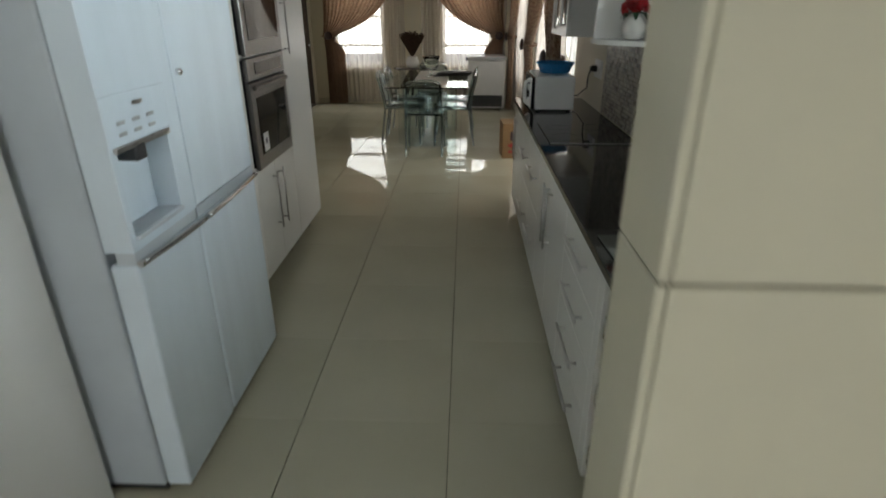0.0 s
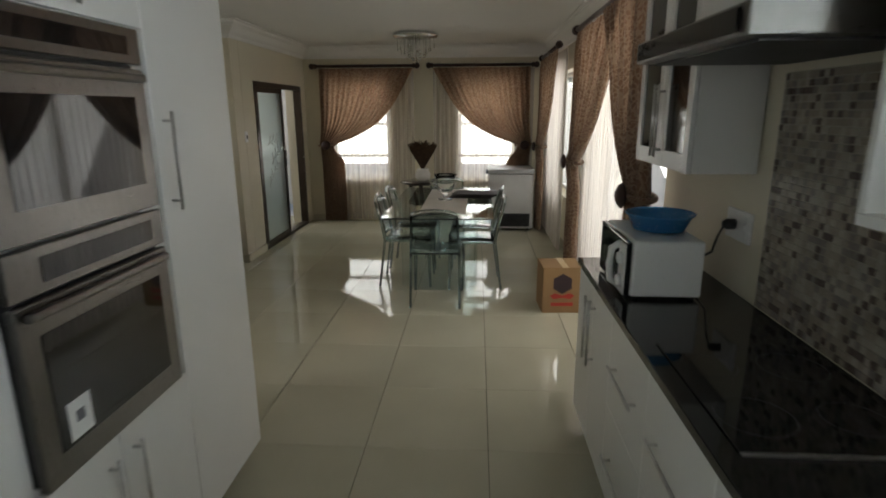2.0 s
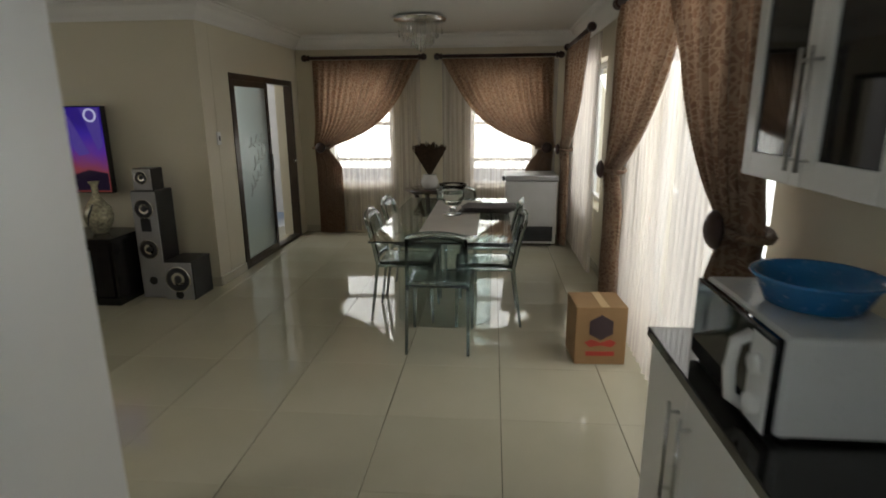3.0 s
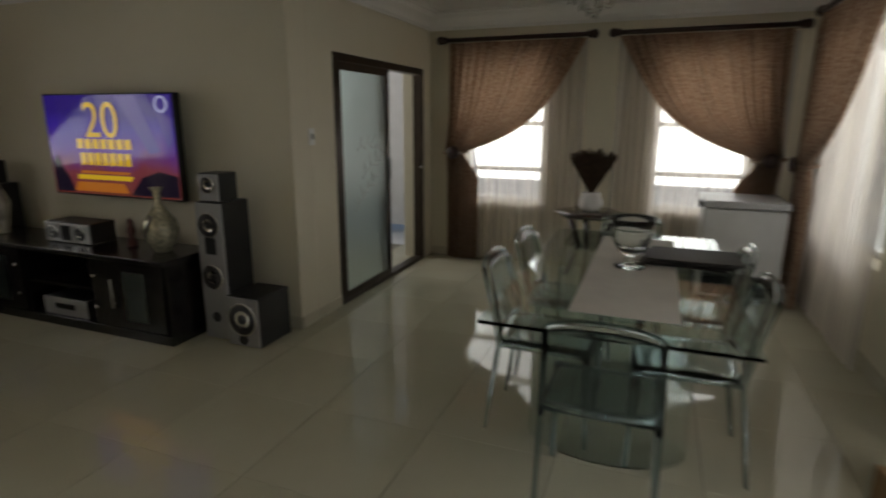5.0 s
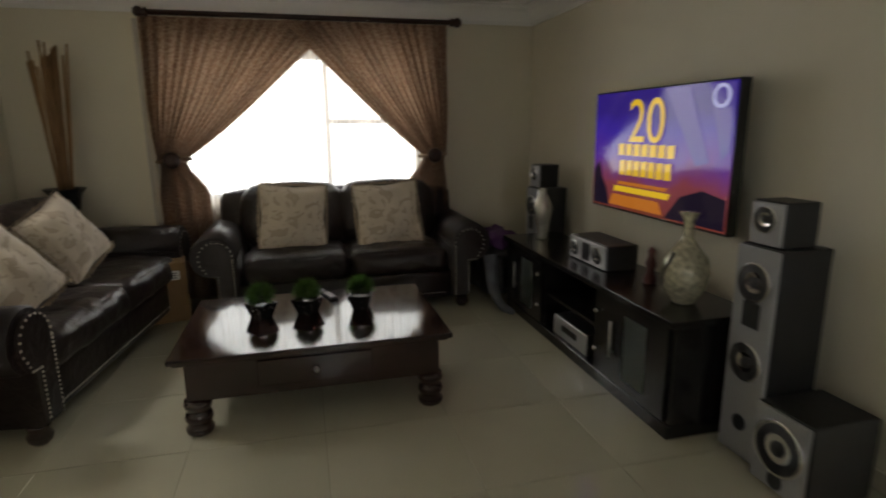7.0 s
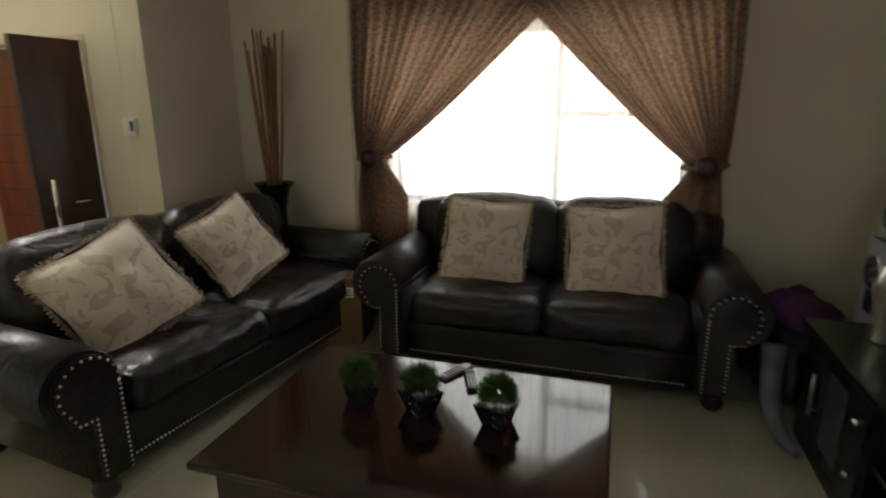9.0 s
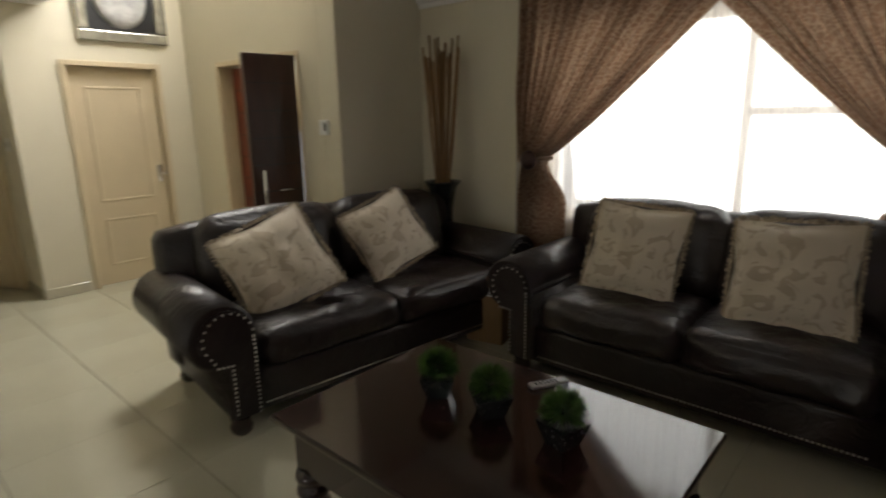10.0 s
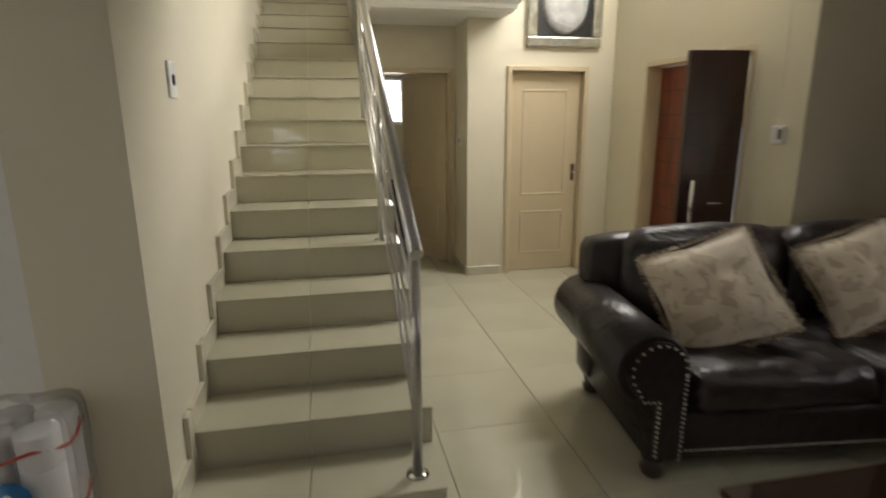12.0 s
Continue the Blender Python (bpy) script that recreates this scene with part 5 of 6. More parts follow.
def letters(txt, size, x, z, lift):
    c = bpy.data.curves.new("letters", "FONT")
    c.body, c.size, c.extrude, c.align_x = txt, size, 0.0008, "CENTER"
    tmp = bpy.data.objects.new("letters", c)
    scene.collection.objects.link(tmp)
    me = bpy.data.meshes.new_from_object(tmp.evaluated_get(bpy.context.evaluated_depsgraph_get()))
    bpy.data.objects.remove(tmp)
    bpy.data.curves.remove(c)
    b = bmesh.new()
    b.from_mesh(me)
    bpy.data.meshes.remove(me)
    turn(b, Matrix.Translation((x, YS - lift, z)) @ Matrix.Rotation(radians(90), 4, "X"))
    return b


part("screen_letters", letters("20", 0.36, -4.06, 1.33, 0.004), GOLD, scr)
for k, (w, z) in enumerate(((0.56, 1.245), (0.52, 1.125))):
    for q in range(7):
        x = -4.05 - w / 2 + w * q / 7
        screen_patch([(x, z), (x + w / 7 * 0.8, z + 0.004), (x + w / 7 * 0.8, z + 0.075 + 0.02 * k), (x, z + 0.07 + 0.02 * k)], GOLD, 3)
part("screen_badge", tube([(-3.47 + 0.05 * math.cos(a * math.pi / 10), YS - 0.002, 1.56 + 0.05 * math.sin(a * math.pi / 10)) for a in range(20)], 0.009, 5, True), PALE, scr)

tu = thing("tv_cabinet", "long low black wooden television cabinet with glazed doors", "tv cabinet")
part("top", span(-5.26, -3.14, 7.74, 8.21, 0.55, 0.585, 0.005, 2), BWOOD, tu)
part("base", span(-5.24, -3.16, 7.77, 8.19, 0.0, 0.07, 0.003, 1), BWOOD, tu)
part("back", span(-5.24, -3.16, 8.16, 8.19, 0.07, 0.549), BWOOD, tu)
for x in (-5.24, -4.56, -3.86, -3.19):
    part("upright", span(x, x + 0.03, 7.78, 8.159, 0.07, 0.549, 0.002, 1), BWOOD, tu)
part("shelf", span(-4.529, -3.861, 7.79, 8.159, 0.30, 0.32), BWOOD, tu)
for x0, x1, hx in ((-3.83, -3.19, -3.80), (-5.21, -4.56, -4.60)):
    d = part("door", span(x0 + 0.002, x1 - 0.002, 7.762, 7.779, 0.08, 0.54, 0.003, 1), BWOOD, tu)
    mid = (x0 + x1) / 2
    part("pane", span(mid - 0.02, mid + 0.16, 7.759, 7.7615, 0.14, 0.48), FROST, d, "frosted glass pane")
    part("handle", tube([(mid - 0.12, 7.74, 0.22), (mid - 0.12, 7.74, 0.42)], 0.008, 8, False, tube([(mid - 0.12, 7.762, 0.25), (mid - 0.12, 7.74, 0.25)], 0.005)), STEEL, d)
    for z in (0.2, 0.42):
        part("knob", lathe([(0.014, 0), (0.016, 0.012), (0.008, 0.02)], 10, (hx, 7.753, z)), CHROME, d)
rec = thing("media_player", "silver and black audio receiver on the cabinet shelf", "receiver")
part("case", span(-4.42, -3.98, 7.81, 8.09, 0.07, 0.20, 0.004, 1), BLACK, rec)
part("fascia", span(-4.42, -3.98, 7.80, 7.809, 0.07, 0.20, 0.003, 1), SPKG, rec, "silver front")
part("display", span(-4.30, -4.10, 7.797, 7.7995, 0.12, 0.16), BLKGL, rec)


def driver(parent, x, y, z, r):
    """Speaker cone facing -y."""
    b = lathe([(r, 0.0), (r * 1.02, 0.006), (r * 0.93, 0.012), (r * 0.86, 0.006)], 24)
    part("surround", turn(b, Matrix.Translation((x, y, z)) @ Matrix.Rotation(radians(90), 4, "X")), CHROME, parent, "silver ring")
    b = lathe([(r * 0.9, 0.0), (r * 0.88, 0.010), (r * 0.3, 0.002), (r * 0.26, 0.010), (0.001, 0.014)], 24)
    part("cone", turn(b, Matrix.Translation((x, y - 0.001, z)) @ Matrix.Rotation(radians(90), 4, "X")), CONE, parent)


def speaker(name, x, y, z, w, d, h, cones, label, port=None, window_z=None):
    t = thing(name, label, "loudspeaker", pose(x, y, z))
    part("cabinet", bm_box(w, d, h, (0, d / 2, 0), 0.006, 2), BLACK, t)
    part("baffle", bm_box(w - 0.012, 0.016, h - 0.012, (0, -0.008, 0.006), 0.005, 2), SPKG, t, "silver grey front")
    for cx, cz, r in cones:
        driver(t, cx, -0.0165, cz, r)
    if port:
        part("port", turn(lathe([(0.036, 0), (0.036, 0.004), (0.028, 0.003)], 18), Matrix.Translation((0, -0.0165, port)) @ Matrix.Rotation(radians(90), 4, "X")), BLACK, t)
    if window_z:
        part("tweeter", bm_box(0.09, 0.006, 0.11, (0, -0.0185, window_z - 0.055), 0.004, 1), BLACK, t)
    return t


for x, y in ((-2.985, 8.01), (-5.39, 8.05)):
    speaker("tower_speaker", x, y, 0.0, 0.225, 0.24, 0.94, [(0, 0.79, 0.085), (0, 0.44, 0.085)], "tall silver and black tower loudspeaker beside the cabinet", 0.16, 0.65)
    speaker("satellite_speaker", x, y + 0.02, 0.941, 0.17, 0.16, 0.185, [(0, 0.11, 0.056)], "small silver and black loudspeaker on the tower loudspeaker")
speaker("subwoofer", -2.733, 7.965, 0.0, 0.258, 0.31, 0.34, [(0.0, 0.19, 0.115)], "squat black subwoofer on the floor", 0.05)
speaker("centre_speaker", -4.22, 7.92, 0.586, 0.46, 0.20, 0.15, [(-0.14, 0.075, 0.05), (0.14, 0.075, 0.05)], "long silver and black centre loudspeaker on the cabinet", None, 0.075)
vz = thing("vase", "champagne mosaic bottle vase on the television cabinet", "vase", Matrix.Translation((-3.38, 7.97, 0.586)))
part("body", lathe([(0.05, 0), (0.06, 0.01), (0.10, 0.08), (0.115, 0.15), (0.10, 0.22), (0.05, 0.285), (0.026, 0.32), (0.024, 0.40), (0.045, 0.44)], 28), CRACKLE, vz)
part("dark_band", tube([(0.1165 * math.sin(0.3 * k - 0.6) * 0.5, -0.118 + 0.012 * abs(k - 2), 0.08 + 0.045 * k) for k in range(5)], 0.008, 6), BLACK, vz)
solo("vase", lathe([(0.045, 0), (0.05, 0.01), (0.04, 0.05), (0.06, 0.16), (0.075, 0.24), (0.05, 0.31), (0.026, 0.35), (0.03, 0.39)], 24), SILVER, "tall silvered vase on the television cabinet", "vase", Matrix.Translation((-5.03, 7.97, 0.586)))
solo("figurine", lathe([(0.035, 0), (0.036, 0.02), (0.02, 0.07), (0.03, 0.11), (0.018, 0.15), (0.022, 0.18), (0.004, 0.2)], 14), mat("red_brown_ceramic", (0.12, 0.035, 0.03), 0.3), "small red-brown ornament on the television cabinet", "ornament", Matrix.Translation((-3.72, 8.02, 0.586)))

# corner floor vase with reeds
fv = thing("floor_vase", "tall dark floor vase holding dry bamboo reeds in the corner", "vase", Matrix.Translation((-5.99, 4.44, 0)))
part("vase", lathe([(0.10, 0), (0.11, 0.02), (0.085, 0.12), (0.075, 0.5), (0.08, 0.8), (0.11, 0.95), (0.14, 0.99), (0.145, 1.0), (0.10, 0.985), (0.07, 0.8)], 28), POT, fv)
rr = random.Random(11)
for k in range(26):
    a, s = rr.uniform(0, 6.28), rr.uniform(0.2, 1)
    p0 = Vector((0.03 * math.cos(a) * s, 0.03 * math.sin(a) * s, 0.75))
    p2 = Vector((0.17 * math.cos(a) * s, 0.15 * math.sin(a) * s, 1.98 + rr.uniform(-0.12, 0.08)))
    p1 = (p0 + p2) / 2 + Vector((rr.uniform(-0.01, 0.01), rr.uniform(-0.01, 0.01), 0))
    part("reed", tube([p0, p1, p2], 0.008, 6), REED, fv)

cn = thing("carton", "brown cardboard carton with a white label between the sofas", "box", pose(-5.70, 5.16, 0, 0, 0, 12))
part("box", bm_box(0.34, 0.26, 0.46, (0, 0, 0), 0.004, 1), CARD, cn)
part("flap_seam", span(-0.171, 0.171, -0.003, 0.003, 0.4605, 0.462), TAPE, cn, "tape along the lid")
part("label", span(0.1705, 0.172, -0.02, 0.08, 0.33, 0.40), WHITEP, cn, "white paper label")
for k in range(3):
    part("label_print", span(0.1722, 0.173, -0.01, 0.06, 0.342 + 0.018 * k, 0.35 + 0.018 * k), GREYPR, cn)
bag = thing("bag", "black holdall with a purple cloth on the floor beside the sofa", "bag", pose(-5.70, 7.83, 0, 0, 0, 8))
part("holdall", soft(0.52, 0.36, 0.40, (0, 0, 0), 0.12, 0.02, 14, 0.04, 2.0), BLACK, bag)
part("carry_strap", tube([(-0.16, -0.18, 0.24), (-0.12, -0.17, 0.40), (0.0, -0.12, 0.47), (0.12, -0.17, 0.40), (0.16, -0.18, 0.24)], 0.014, 8), DGREY, bag)
solo("cloth", soft(0.36, 0.28, 0.12, (0, 0, 0), 0.05, 0.02, 14, 0.05, 3.0), PURPLE, "crumpled dark purple cloth lying on the holdall", "cloth", pose(-5.72, 7.86, 0.40, 0, 0, 20))
sash = tube([(-5.36, 7.67, 0.40), (-5.34, 7.665, 0.33), (-5.31, 7.66, 0.24), (-5.26, 7.66, 0.15), (-5.18, 7.67, 0.07), (-5.08, 7.69, 0.035), (-4.98, 7.72, 0.03)], 0.055, 12, False, None, lambda q: 1.1 - 0.65 * q)
for v in sash.verts:
    v.co += Vector((0.012, 0.008, 0.010)) * noise.noise(v.co * 16)
solo("cloth", sash, GREYCL, "grey cloth trailing from the holdall to the floor", "cloth")

# ---- dining ----
dt = thing("dining_table", "glass dining table on two curved glass supports", "dining table")
part("tabletop", span(-0.87, 0.08, 7.10, 8.98, 0.735, 0.75, 0.004, 2), AQUA, dt, "clear green-edged glass top")
for yc, s in ((7.60, 1), (8.52, -1)):
    pts = [(-0.42 + 0.36 * math.cos(math.pi * k / 16), yc + s * 0.22 * (1 - math.sin(math.pi * k / 16)) - s * 0.11) for k in range(17)]
    poly = pts + [(x * 1.0, y + 0.012) for x, y in pts[::-1]]
    part("support", extrude(poly, 0.734, "z", (0, 0, 0.0)), PALEG, dt, "curved glass support")
solo("table_runner", span(-0.57, -0.16, 7.32, 8.80, 0.7505, 0.7535, 0.001, 1), LINEN, "white cloth runner on the glass table", "table runner")


def chair(m):
    """Slim-framed chair with a clear seat and back; faces +y, origin under the seat centre."""
    t = thing("dining_chair", "clear smoky acrylic dining chair with a slim frame", "chair", m, group="chairs round the dining table")
    part("seat", soft(0.42, 0.42, 0.02, (0, 0, 0.445), 0.009, 0.004, 8), POLY, t)
    b = bmesh.new()
    n, rws = 12, 8
    vs = []
    for j in range(rws + 1):
        v = j / rws
        vs.append([b.verts.new((0.205 * math.sin(1.25 * (2 * i / n - 1)) / math.sin(1.25) * (1 - 0.08 * v ** 3), -0.235 - 0.07 * v + 0.05 * (1 - math.cos(1.25 * (2 * i / n - 1))), 0.47 + 0.36 * v - 0.05 * v ** 4 * (2 * i / n - 1) ** 2)) for i in range(n + 1)])
    for j in range(rws):
        for i in range(n):
            b.faces.new((vs[j][i], vs[j][i + 1], vs[j + 1][i + 1], vs[j + 1][i])).smooth = True
    back = part("backrest", b, POLY, t)
    back.modifiers.new("thickness", "SOLIDIFY").thickness = 0.006
    for sx in (-1, 1):
        part("front_leg", tube([(sx * 0.205, 0.19, 0.455), (sx * 0.215, 0.205, 0.0)], 0.017, 8, False, None, lambda q: 1.2 - 0.5 * q), SMOKE, t, "clear smoky acrylic leg")
        part("back_leg", tube([(sx * 0.205, -0.275, 0.0), (sx * 0.20, -0.215, 0.45), (sx * 0.195, -0.245, 0.6), (sx * 0.185, -0.30, 0.80)], 0.014, 8, False, None, lambda q: 0.8 + 0.8 * q * (1 - q)), SMOKE, t, "clear smoky acrylic leg")
        part("seat_rail", tube([(sx * 0.205, 0.19, 0.44), (sx * 0.20, -0.215, 0.44)], 0.008, 8), SMOKE, t)
    part("top_rail", tube([(0.185 * math.cos(math.pi * k / 10), -0.30 - 0.015 * math.sin(math.pi * k / 10), 0.80 + 0.045 * math.sin(math.pi * k / 10)) for k in range(11)], 0.009, 8), SMOKE, t)
    part("front_rail", tube([(-0.205, 0.19, 0.44), (0.205, 0.19, 0.44)], 0.008, 8), SMOKE, t)
    return t


c0 = chair(pose(-0.41, 7.28, 0, 0, 0, 0))
for x, y, a in ((-0.12, 7.74, 92), (-0.11, 8.38, 88), (-0.70, 7.80, -90), (-0.69, 8.40, -92), (-0.42, 8.85, 180)):
    copy_thing(c0, pose(x, y, 0, 0, 0, a))

bowl = thing("glass_vase", "clear footed glass vase on the table runner", "vase", Matrix.Translation((-0.38, 8.08, 0.754)))
part("vase", lathe([(0.07, 0), (0.075, 0.006), (0.02, 0.02), (0.03, 0.04), (0.02, 0.055), (0.07, 0.09), (0.095, 0.15), (0.09, 0.2), (0.115, 0.25), (0.11, 0.25), (0.085, 0.2), (0.088, 0.15), (0.06, 0.1), (0.0, 0.09)], 28), CLEAR, bowl)
pm = thing("placemats", "stack of dark woven placemats on the glass table", "placemats")
for k in range(7):
    part("placemat", turn(bm_box(0.42, 0.30, 0.006, (0, 0, 0), 0.002, 1), pose(-0.12 + 0.008 * k, 8.30 - 0.006 * k, 0.7545 + 0.0065 * k, 0, 0, 4 * ((k * 7) % 5 - 2))), MATS, pm)


fz = thing("chest_freezer", "white chest freezer with a lid and a dark grille", "freezer", pose(-0.045, 0.09, 0))
part("body", span(0.14, 0.74, 10.03, 10.58, 0.03, 0.775, 0.012, 2), mat("grey_white_enamel", (0.58, 0.58, 0.57), 0.35, vary=0.05), fz)
part("lid", span(0.13, 0.75, 10.01, 10.60, 0.78, 0.84, 0.015, 3), mat("grey_enamel_lid", (0.40, 0.40, 0.40), 0.35, vary=0.05), fz)
part("lid_handle", span(0.10, 0.13, 10.06, 10.2, 0.775, 0.825, 0.008, 2), BLACK, fz)
part("grille", span(0.18, 0.70, 10.022, 10.029, 0.06, 0.24), DGREY, fz)
for k in range(9):
    part("louvre", span(0.19, 0.69, 10.014, 10.0215, 0.07 + 0.018 * k, 0.078 + 0.018 * k), BLACK, fz)
for x in (0.2, 0.68):
    part("castor", lathe([(0.02, 0), (0.02, 0.03)], 10, (x, 10.1, 0)), BLACK, fz)
    part("castor", lathe([(0.02, 0), (0.02, 0.03)], 10, (x, 10.5, 0)), BLACK, fz)

st = thing("plant_stand", "dark carved wooden side table between the windows", "side table")
part("top", lathe([(0.30, 0.0), (0.32, 0.01), (0.32, 0.03), (0.28, 0.045)], 6, (-0.82, 10.32, 0.62)), DWOOD, st)
for k in range(3):
    a = k * 2.094 + 0.5
    part("leg", tube([(-0.82 + 0.25 * math.cos(a), 10.32 + 0.25 * math.sin(a), 0.0), (-0.82 + 0.10 * math.cos(a), 10.32 + 0.1 * math.sin(a), 0.3), (-0.82 + 0.24 * math.cos(a), 10.32 + 0.24 * math.sin(a), 0.62)], 0.028, 8), DWOOD, st)
pl = thing("plume_vase", "white pot with a fan of dried brown plumes", "plant", Matrix.Translation((-0.82, 10.32, 0.666)))
part("pot", lathe([(0.07, 0), (0.10, 0.03), (0.11, 0.08), (0.08, 0.14), (0.085, 0.16)], 20), CERAM, pl)
rr = random.Random(5)
pb = bmesh.new()
for k in range(220):
    a = rr.uniform(-0.55, 0.55)
    y = rr.uniform(-0.05, 0.05)
    l = rr.uniform(0.30, 0.42)
    merge_pts = [Vector((0.01 * a, 0.1 * y, 0.14)), Vector((l * 0.55 * math.sin(a), y * 0.6, 0.14 + l * 0.55 * math.cos(a))), Vector((l * math.sin(a), y, 0.14 + l * math.cos(a)))]
    w = Vector((0.006, 0.004, 0))
    q = [pb.verts.new(p + s * w * ww) for p, ww in zip(merge_pts, (0.3, 1, 0.8)) for s in (-1, 1)]
    pb.faces.new((q[0], q[1], q[3], q[2]))
    pb.faces.new((q[2], q[3], q[5], q[4]))
tagged(part("plume_fan", pb, DRYB, pl), kind="stuff")

bx = thing("cardboard_box", "brown cardboard carton with a dark and red printed mark", "box", pose(0.625, 7.10, 0, 0, 0, 3))
part("carton", bm_box(0.32, 0.30, 0.385, (0, 0, 0), 0.004, 1), CARD, bx)
part("tape", bm_box(0.05, 0.302, 0.002, (0.02, 0, 0.3845), 0, 1), TAPE, bx)
hexa = [(0.085 * math.cos(k * math.pi / 3 + math.pi / 6), 0.25 + 0.085 * math.sin(k * math.pi / 3 + math.pi / 6)) for k in range(6)]
part("print", extrude(hexa, 0.0015, "y", (0, -0.1518, 0)), DARKP, bx, "dark hexagonal printed mark")
part("print", extrude([(-0.10, 0.15), (-0.06, 0.17), (0.0, 0.15), (0.06, 0.17), (0.10, 0.15), (0.07, 0.12), (0.0, 0.13), (-0.07, 0.12)], 0.0015, "y", (0, -0.1525, 0)), REDP, bx, "red printed ribbon")
part("print", extrude([(-0.09, 0.06), (0.09, 0.06), (0.09, 0.09), (-0.09, 0.09)], 0.0015, "y", (0, -0.152, 0)), REDP, bx)

# chandelier
ch = thing("ceiling_lamp", "flush chrome ceiling lamp hung with crystal drops", "ceiling lamp", Matrix.Translation((-0.8, 9.45, H)))
part("plate", lathe([(0.10, -0.06), (0.25, -0.055), (0.27, -0.035), (0.27, -0.02), (0.24, -0.001)], 36), CHROME, ch)
rr = random.Random(9)
for k in range(60):
    a, q = rr.uniform(0, 6.28), 0.22 * math.sqrt(rr.random())
    ln = 0.10 + 0.16 * (1 - q / 0.22) + rr.uniform(-0.02, 0.02)
    x, y = q * math.cos(a), q * math.sin(a)
    cr = part("crystal", lathe([(0.001, -0.06 - ln - 0.03), (0.011, -0.06 - ln - 0.012), (0.008, -0.06 - ln + 0.004), (0.001, -0.06 - ln + 0.012)], 6, (x, y, 0)), CLEAR, ch)
    part("wire", tube([(x, y, -0.058), (x, y, -0.06 - ln + 0.012)], 0.0012, 4), CHROME, cr)


# ---- hall and stairs ----
RISE, GO, SY = 0.1705, 0.306, 5.06
SX0, SX1 = -2.957, -1.988
stairs = tagged(new("staircase"), "straight staircase with polished cream tiled steps", "staircase", kind="structure")
NS = 17
for k in range(NS):
    y1, z1 = SY - GO * k, RISE * (k + 1)
    part("riser_core", span(SX0 + 0.012, SX1, y1 - GO + 0.012, y1 - 0.012, max(0, z1 - 0.42), z1 - 0.012), WALL, stairs)
    for a, c in ((SX0, SX0 + 0.51), (SX0 + 0.513, SX1)):
        part("riser_tile", span(a, c, y1 - 0.011, y1, z1 - RISE + 0.001, z1 - 0.013, 0.001, 1), TILE, stairs)
        part("tread_tile", span(a, c, y1 - GO + 0.002, y1 + 0.012, z1 - 0.011, z1, 0.002, 1), TILE, stairs)
    part("side_tile", span(SX0, SX0 + 0.011, y1 - GO + 0.012, y1 - 0.012, max(0, z1 - 0.42), z1 - 0.013), SKIRT, stairs)
    part("skirting_tile", span(-2.005, -1.9855, y1 - GO, y1 + 0.0 if k else y1, z1 + 0.001, z1 + 0.10, 0.001, 1), SKIRT, stairs)
    part("skirting_tile", span(-2.0065, -1.9855, y1 + 0.014, y1 + 0.075, z1 - RISE + 0.101, z1 + 0.10, 0.001, 1), SKIRT, stairs)
land = struct("landing", span(-4.1, -1.988, -1.9, SY - GO * NS, RISE * NS - 0.2, RISE * NS), CEIL, "upper landing slab", "landing")

rail = thing("stair_railing", "brushed steel stair railing on slim posts", "railing")
posts = [(0, 0.0), (4, 0.0), (8, 0.0), (12, 0.0), (16, 0.0)]
for k, _ in posts:
    y, z = SY - 0.09 - GO * k, RISE * (k + 1)
    p = part("post", tube([(-2.858, y, z), (-2.858, y, z + 0.93)], 0.02, 12), STEEL, rail)
    part("base_plate", lathe([(0.045, 0), (0.045, 0.006), (0.024, 0.01)], 16, (-2.858, y, z)), CHROME, p)
p0, p1 = Vector((-2.858, SY - 0.10, RISE + 0.945)), Vector((-2.858, SY - 0.12 - GO * 16.3, RISE * 17.3 + 0.945))
part("handrail", tube([p0 + Vector((0, 0.06, -0.04)), p1], 0.026, 12), STEEL, rail, "brushed steel handrail")
for dz in (0.2, 0.36, 0.52, 0.68, 0.82):
    a, c = Vector((-2.858, SY - 0.12, RISE + dz)), Vector((-2.858, SY - 0.12 - GO * 16, RISE * 17 + dz))
    part("cross_bar", tube([a, c], 0.007, 8), STEEL, rail)


def panel_door(name, label, m, w, h, handle_x=None, material=BEIGED):
    t = tagged(new(name), label, "door", kind="structure")
    t.matrix_basis = m
    leaf = part("door_leaf", bm_box(w, 0.034, h, (w / 2, 0, 0.005), 0.003, 1), material, t)
    for a, c, e, g in ((0.13, w - 0.13, 0.18, 0.62), (0.13, w - 0.13, 0.78, h - 0.16)):
        for s in (-1, 1):
            for q in ((a, c, e, e + 0.02), (a, c, g - 0.02, g), (a, a + 0.02, e + 0.021, g - 0.021), (c - 0.02, c, e + 0.021, g - 0.021)):
                part("panel_moulding", span(q[0], q[1], s * 0.0172 - 0.005, s * 0.0172 + 0.005, q[2], q[3], 0.004, 2), material, leaf)
    if handle_x:
        for s in (-1, 1):
            part("door_handle", tube([(handle_x, s * 0.017, 1.0), (handle_x, s * 0.06, 1.0), (handle_x - 0.11, s * 0.06, 1.0)], 0.009, 8), CHROME, leaf, "chrome lever handle")
            part("lock_plate", span(handle_x - 0.02, handle_x + 0.02, s * 0.019 - 0.002, s * 0.019 + 0.002, 0.92, 1.08, 0.001, 1), CHROME, leaf)
    return t


